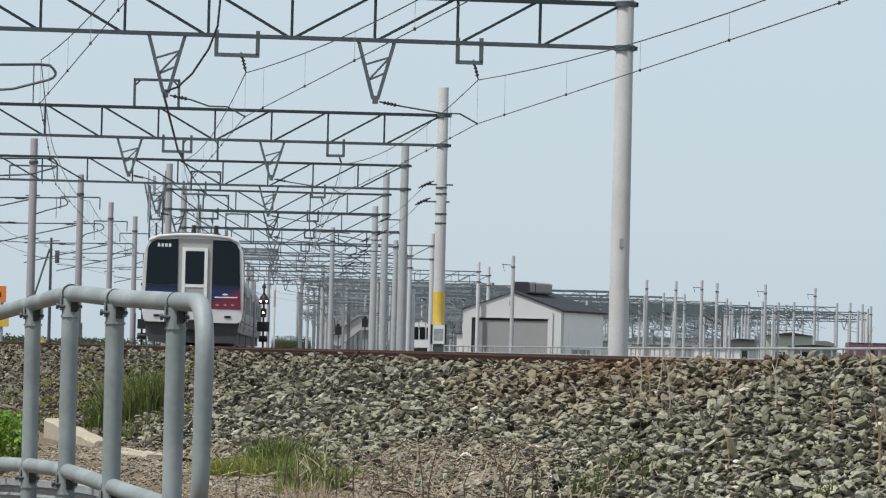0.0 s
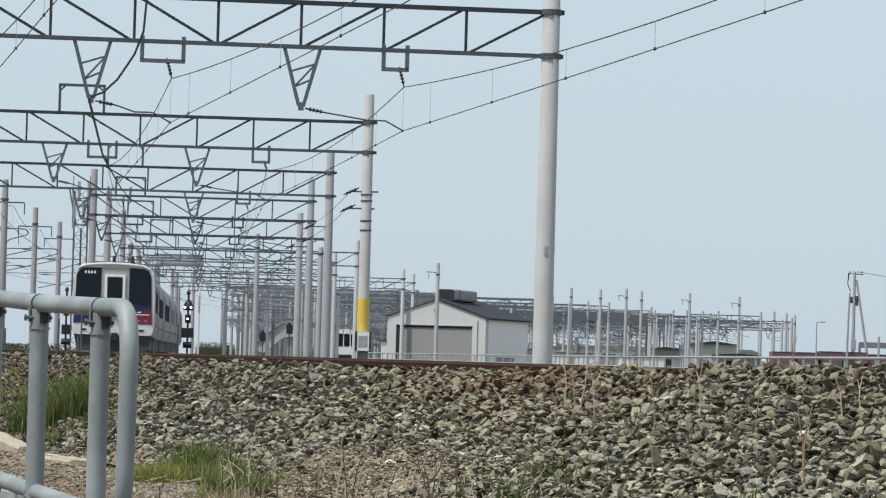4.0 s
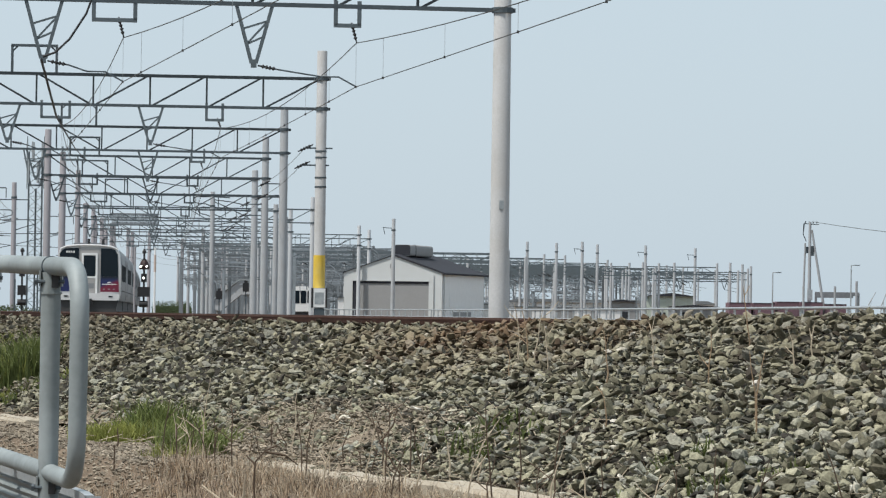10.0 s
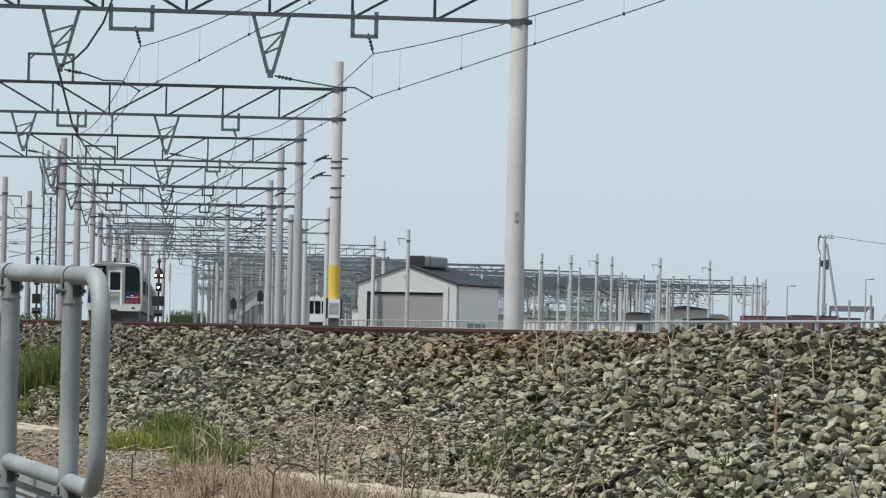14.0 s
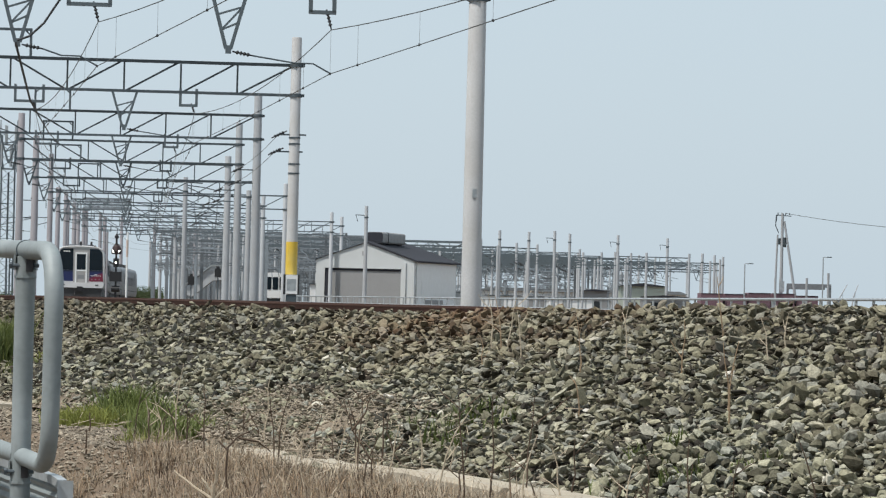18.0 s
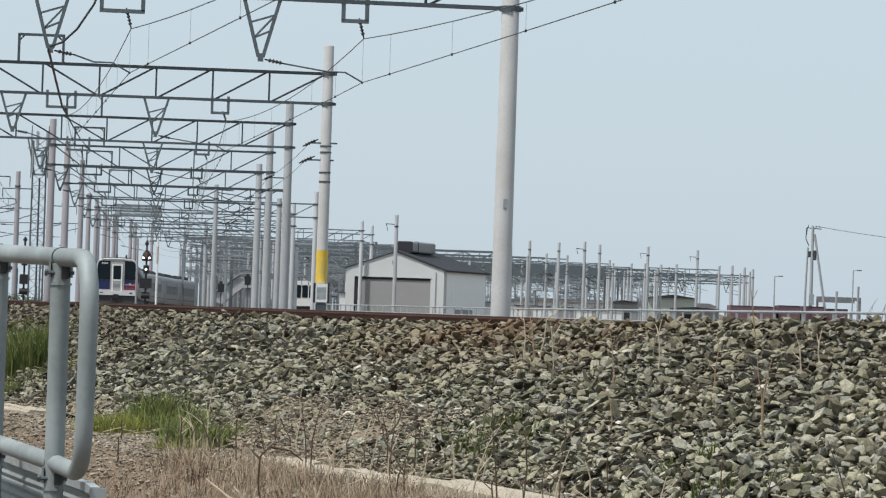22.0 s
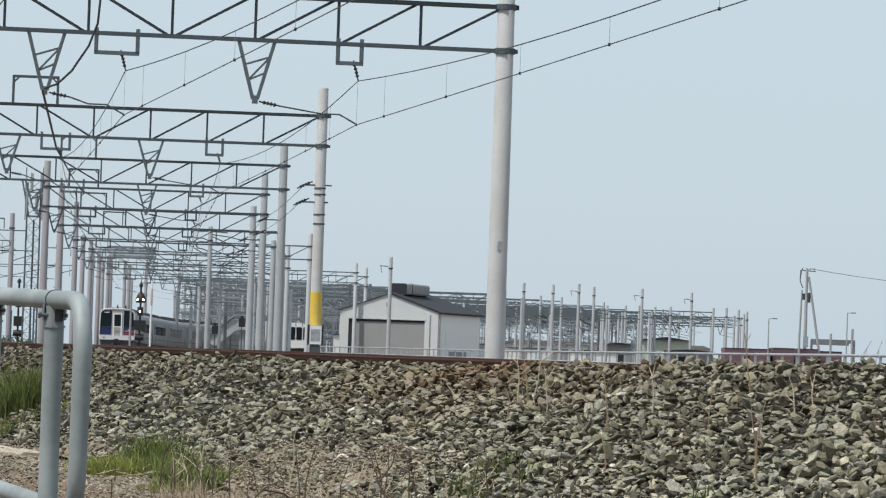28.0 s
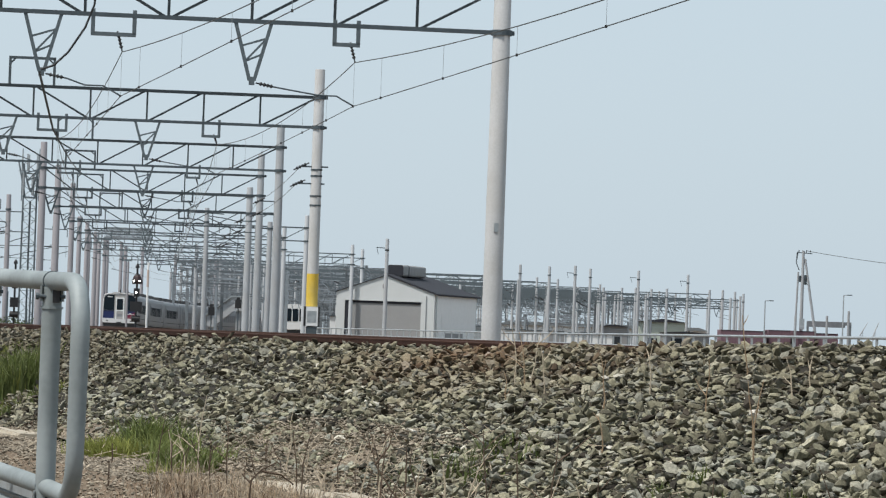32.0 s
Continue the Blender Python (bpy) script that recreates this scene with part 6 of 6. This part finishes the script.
for i in range(34):
    s, u = CLUMPS.uniform(12.0, 17.2), CLUMPS.uniform(-3.6, -2.72)
    x, y, _ = near_point(s, u)
    m = (DRY, DRYDARK, PALESTALK, DRYDARK, DRY)[i % 5]
    tuft(x, y, 60 + 12 * (i % 6), CLUMPS.uniform(0.04, 0.09), CLUMPS.uniform(0.07, 0.14), m, "clump of standing dead grass on the soil strip", 0.0012)
# fine rubble between the tuft and the soil strip
rub, RB = Shape(), random.Random(77)
for i in range(46000):
    s = RB.uniform(11.5, 25)
    u = RB.uniform(-3.8, -2.25) if s > 17.2 or i % 3 else RB.gauss(-2.72, 0.12)
    heap = i % 11 == 0
    if heap:
        s, u = RB.gauss(18.7, 0.8), RB.uniform(-2.5, -1.95)
    elif s < 17.5 and abs(u + 2.52) < 0.14:
        continue
    elif s < 17.6 and u < -2.9 and i % 4:
        continue
    x, y, _ = near_point(s, u)
    g, a = RB.choice((0.0025, 0.0035, 0.005, 0.007, 0.010)) * RB.uniform(0.8, 1.4), RB.uniform(0, 6.283)
    z = bank_z(u, s) + (RB.uniform(0.02, 0.05) if heap else 0) + g * RB.uniform(-0.1, 0.6) + 0.018 * max(0, noise.noise((x * 3, y * 3, 4)))
    pts = [(x + g * RB.uniform(0.8, 1.4) * math.cos(a + 1.57 * k), y + g * RB.uniform(0.7, 1.1) * math.sin(a + 1.57 * k), z + g * RB.uniform(-0.35, 0.35)) for k in range(4)]
    rub.add(pts + [(x + g * RB.uniform(-0.4, 0.4), y, z + g * RB.uniform(0.4, 0.9)), (x, y, z - g)], [(0, 1, 4), (1, 2, 4), (2, 3, 4), (3, 0, 4), (1, 0, 5), (2, 1, 5), (3, 2, 5), (0, 3, 5)])
tagged(part("rubble", rub, RUBBLE), "fine pinkish-grey rubble at the foot of the bank", "rubble", kind="stuff")
litter = Shape()
for i in range(2600):
    s, u = (GR.uniform(11, 25), GR.uniform(-3.6, -2.0)) if i % 2 else (GR.gauss(18.6, 1.1), GR.gauss(-2.2, 0.16))
    x, y, _ = near_point(s, u)
    a, ln = GR.uniform(0, 6.283), 0.02 + 0.09 * GR.random() ** 2
    z = bank_z(u, s) + GR.uniform(0.004, 0.05)
    litter.tube([(x, y, z), (x + ln * math.cos(a), y + ln * math.sin(a), z + GR.uniform(-0.01, 0.03))], 0.0011, 3, False)
tagged(part("dead_stems", litter, PALESTALK), "bleached dead stems lying on the soil", "dead stems", kind="stuff")


def stalk(x, y, tall, mat, label, lean=0.3, twigs=3):
    """A dead branching stalk."""
    z = ground_z(x, y) - 0.01
    a = GR.uniform(0, 6.283)
    pts = [Vector((x + lean * tall * f * f * math.cos(a) + GR.uniform(-0.006, 0.006), y + 0.3 * lean * tall * f * math.sin(a), z + tall * f)) for f in (0, 0.25, 0.5, 0.75, 1)]
    st = Shape().tube(pts, [0.0030, 0.0027, 0.0023, 0.0018, 0.001], 5)
    for _ in range(twigs):
        k = GR.uniform(0.3, 0.9)
        p = pts[int(k * 4)].lerp(pts[int(k * 4) + 1 if int(k * 4) < 4 else 4], k * 4 % 1)
        b, ln = GR.uniform(0, 6.283), tall * GR.uniform(0.15, 0.4)
        st.tube([p, p + Vector((ln * 0.6 * math.cos(b), 0.2 * ln, ln * 0.45)), p + Vector((ln * math.cos(b), 0.3 * ln, ln * GR.uniform(0.6, 1.0)))], [0.0018, 0.0014, 0.0008], 4)
    return tagged(part("dead_stalk", st, mat), label, "dead plant", "dead stalks")


for i in range(52):
    s, u = GR.uniform(12.3, 19), GR.uniform(-2.9, -2.35)
    x, y, _ = near_point(s, u)
    m = GR.choice((DRYDARK, DRYDARK, DRYDARK, PALESTALK))
    stalk(x, y, GR.uniform(0.10, 0.34), m, {"dead_brown_stalk": "thin dark dead stalk", "bleached_stalk": "bleached dead stalk", "straw_grass": "straw-coloured dead stalk"}[m.name] + " among the stones", GR.uniform(0.03, 0.35), GR.randint(0, 2))
for i in range(16):
    s, u = GR.uniform(12.5, 18.5), GR.uniform(-1.95, -1.35)
    x, y, _ = near_point(s, u)
    stalk(x, y, GR.uniform(0.1, 0.28), PALESTALK if i % 2 else DRY, "thin dry stem growing through the stones", 0.12, 1)



def sprig(name, x, y, z, mat, stems, label, r=0.003):
    """A dead plant of bent stems; each stem is a list of (across, up) steps from its foot."""
    sh = Shape()
    for st in stems:
        pts = [Vector((x + a, y + 0.25 * abs(a), z + b)) for a, b in st]
        fine = [pts[i].lerp(pts[i + 1], k / 3) + Vector((GR.uniform(-0.002, 0.002), 0, 0)) for i in range(len(pts) - 1) for k in range(3)] + [pts[-1]]
        sh.tube(fine, [r * (1 - 0.6 * i / len(fine)) for i in range(len(fine))], 5)
    return tagged(part(name, sh, mat), label, "dead plant", "dead stalks")


sprig("dead_branch", -0.65, 13.15, 0.64, PALESTALK, [[(0, -0.02), (0.015, 0.038), (0.06, 0.075)], [(0.015, 0.04), (-0.04, 0.075), (-0.106, 0.125)], [(0.02, 0.05), (-0.005, 0.09), (-0.02, 0.106)], [(0.015, 0.04), (0.025, 0.1), (0.032, 0.16)], [(0, -0.01), (0.03, 0.0), (0.05, 0.012)]], "forked bleached branch lying in the dry grass", 0.0055)
sprig("dead_branch", -0.59, 13.2, 0.71, DRYDARK, [[(0, 0), (-0.004, 0.06), (-0.002, 0.13), (0.03, 0.165), (0.08, 0.19)], [(-0.002, 0.12), (-0.03, 0.15)], [(0.03, 0.16), (0.09, 0.15), (0.13, 0.12)]], "bent dark twig standing in the dry grass", 0.004)
sprig("dead_stalk", -0.36, 15.55, 0.75, PALESTALK, [[(0, 0), (0.05, 0.08), (0.085, 0.16)], [(0.01, 0), (0.05, 0.10), (0.07, 0.165)], [(0.06, 0.05), (0.13, 0.11), (0.165, 0.19)], [(0, 0), (0.07, 0.04), (0.15, 0.05)], [(0.02, 0), (0.09, 0.02), (0.17, 0.03)], [(0, 0.01), (0.1, 0.06), (0.18, 0.08)]], "fan of bleached dead stalks leaning on the stones", 0.003)
sprig("dead_stalk", -0.12, 14.27, 0.73, DRYDARK, [[(0, 0), (-0.05, 0.06), (-0.1, 0.14), (-0.134, 0.24)], [(-0.1, 0.14), (-0.06, 0.2), (-0.045, 0.25)], [(0, 0), (0.005, 0.1), (0.0, 0.2)]], "dark branching stalk in front of the stones", 0.004)
sprig("dead_stalk", -0.03, 14.15, 0.73, DRYDARK, [[(0, 0), (-0.05, 0.07), (-0.074, 0.14), (-0.07, 0.2)], [(-0.05, 0.07), (-0.02, 0.11)]], "dark branching stalk in front of the stones", 0.0036)
sprig("dead_stalk", 0.02, 13.99, 0.73, PALESTALK, [[(0, 0), (-0.006, 0.08), (-0.014, 0.155)]], "short bleached stalk in front of the stones", 0.0045)
sprig("dead_stalk", 0.39, 14.3, 0.82, DRYDARK, [[(0, 0), (0.03, 0.09), (0.05, 0.13), (0.085, 0.17)], [(0.03, 0.09), (-0.01, 0.16)]], "dark branching stalk in front of the stones", 0.0036)
sprig("dead_stalk", 0.62, 13.5, 0.73, PALESTALK, [[(0, 0), (0.005, 0.1), (0.05, 0.16), (0.06, 0.21)], [(0.005, 0.1), (-0.02, 0.18)], [(0, 0), (-0.06, 0.09), (-0.065, 0.17)]], "bleached branching stalk in front of the stones", 0.004)
sprig("dead_stalk", 0.86, 13.2, 0.74, DRYDARK, [[(0, 0), (0.03, 0.1), (0.06, 0.2)], [(0.03, 0.1), (0.0, 0.17)], [(-0.01, 0), (-0.06, 0.1), (-0.07, 0.15)]], "dark branching stalk in front of the stones", 0.0036)
for x, y, tall in ((-1.345, 17.35, 0.10), (-1.245, 15.9, 0.12), (-0.98, 15.4, 0.17), (-1.9, 20.0, 0.08)):
    sprig("dead_stump", x, y, ground_z(x, y) - 0.01, DRYDARK, [[(0, 0), (0.002, tall * 0.5), (0.0, tall)]], "short dark dead stem standing at the foot of the bank", 0.0045)

# soil and fine debris spilled over the foot of the bank
def soil_patch(s0, s1, u0, u1, lift):
    sh, n, m = Shape(), 26, 10
    for i in range(n + 1):
        for j in range(m + 1):
            a, b = i / n, j / m
            s, u = s0 + (s1 - s0) * a, u0 + (u1 - u0) * b
            x, y, _ = near_point(s, u)
            edge = min(1, 6 * min(a, 1 - a), 4 * (1 - b))
            sh.v.append((x, y, bank_z(u, s) - 0.05 + edge * (0.05 + lift) * (0.8 + 0.5 * noise.noise((x * 4, y * 2, 0)))))
    for i in range(n):
        for j in range(m):
            a = i * (m + 1) + j
            sh.f.append((a, a + 1, a + m + 2, a + m + 1))
    return sh


for k, (s0, s1, u0, u1, lift) in enumerate(((17.3, 20.6, -2.5, -1.85, 0.035), (20.2, 24.5, -2.5, -2.1, 0.025))):
    tagged(part("soil_patch", soil_patch(s0, s1, u0, u1, lift), SOIL, smooth=True), "dry pinkish soil spilled over the foot of the bank", "soil", "soil patches", kind="stuff")

# ---- loose stones ----
tagged(part("loose_stones", stone_pile(14.5, 22.0, 29000, 1.0, 3, FINE_STONES), STONE, bank), kind="stuff")
tagged(part("loose_stones", stone_pile(10.0, 14.6, 18500, 1.1, 8, CHUNKS), STONE, bank), kind="stuff")
tagged(part("loose_stones", stone_pile(22.0, 46.0, 28000, 1.15, 4, STONES), STONE, bank), kind="stuff")
tagged(part("loose_stones", stone_pile(46.0, 150.0, 11000, 2.8, 5, STONES), STONE, bank), kind="stuff")
tagged(part("loose_stones", stone_pile(-4.0, 10.0, 7000, 1.8, 6, STONES), STONE, bank), kind="stuff")
# odd bits of stone on the soil strip
SR = random.Random(9)
for i in range(300):
    if i < 240:
        x, y, z, size = stone_spot(11.0, 14.0, SR)
        z += size * 0.2
    else:
        s, u = SR.uniform(13, 20), SR.uniform(-2.75, -2.25)
        x, y, _ = near_point(s, u)
        size = SR.uniform(0.015, 0.03)
        z = bank_z(u, s) + size * 0.4
    ob = part("stone", FINE_STONES[i % 14], STONE_ONE, bank)
    ob.matrix_basis = Matrix.LocRotScale((x, y, z), Euler((SR.gauss(0, 0.4), SR.gauss(0, 0.4), SR.uniform(0, 6.28))), (size, size, size))


motions()
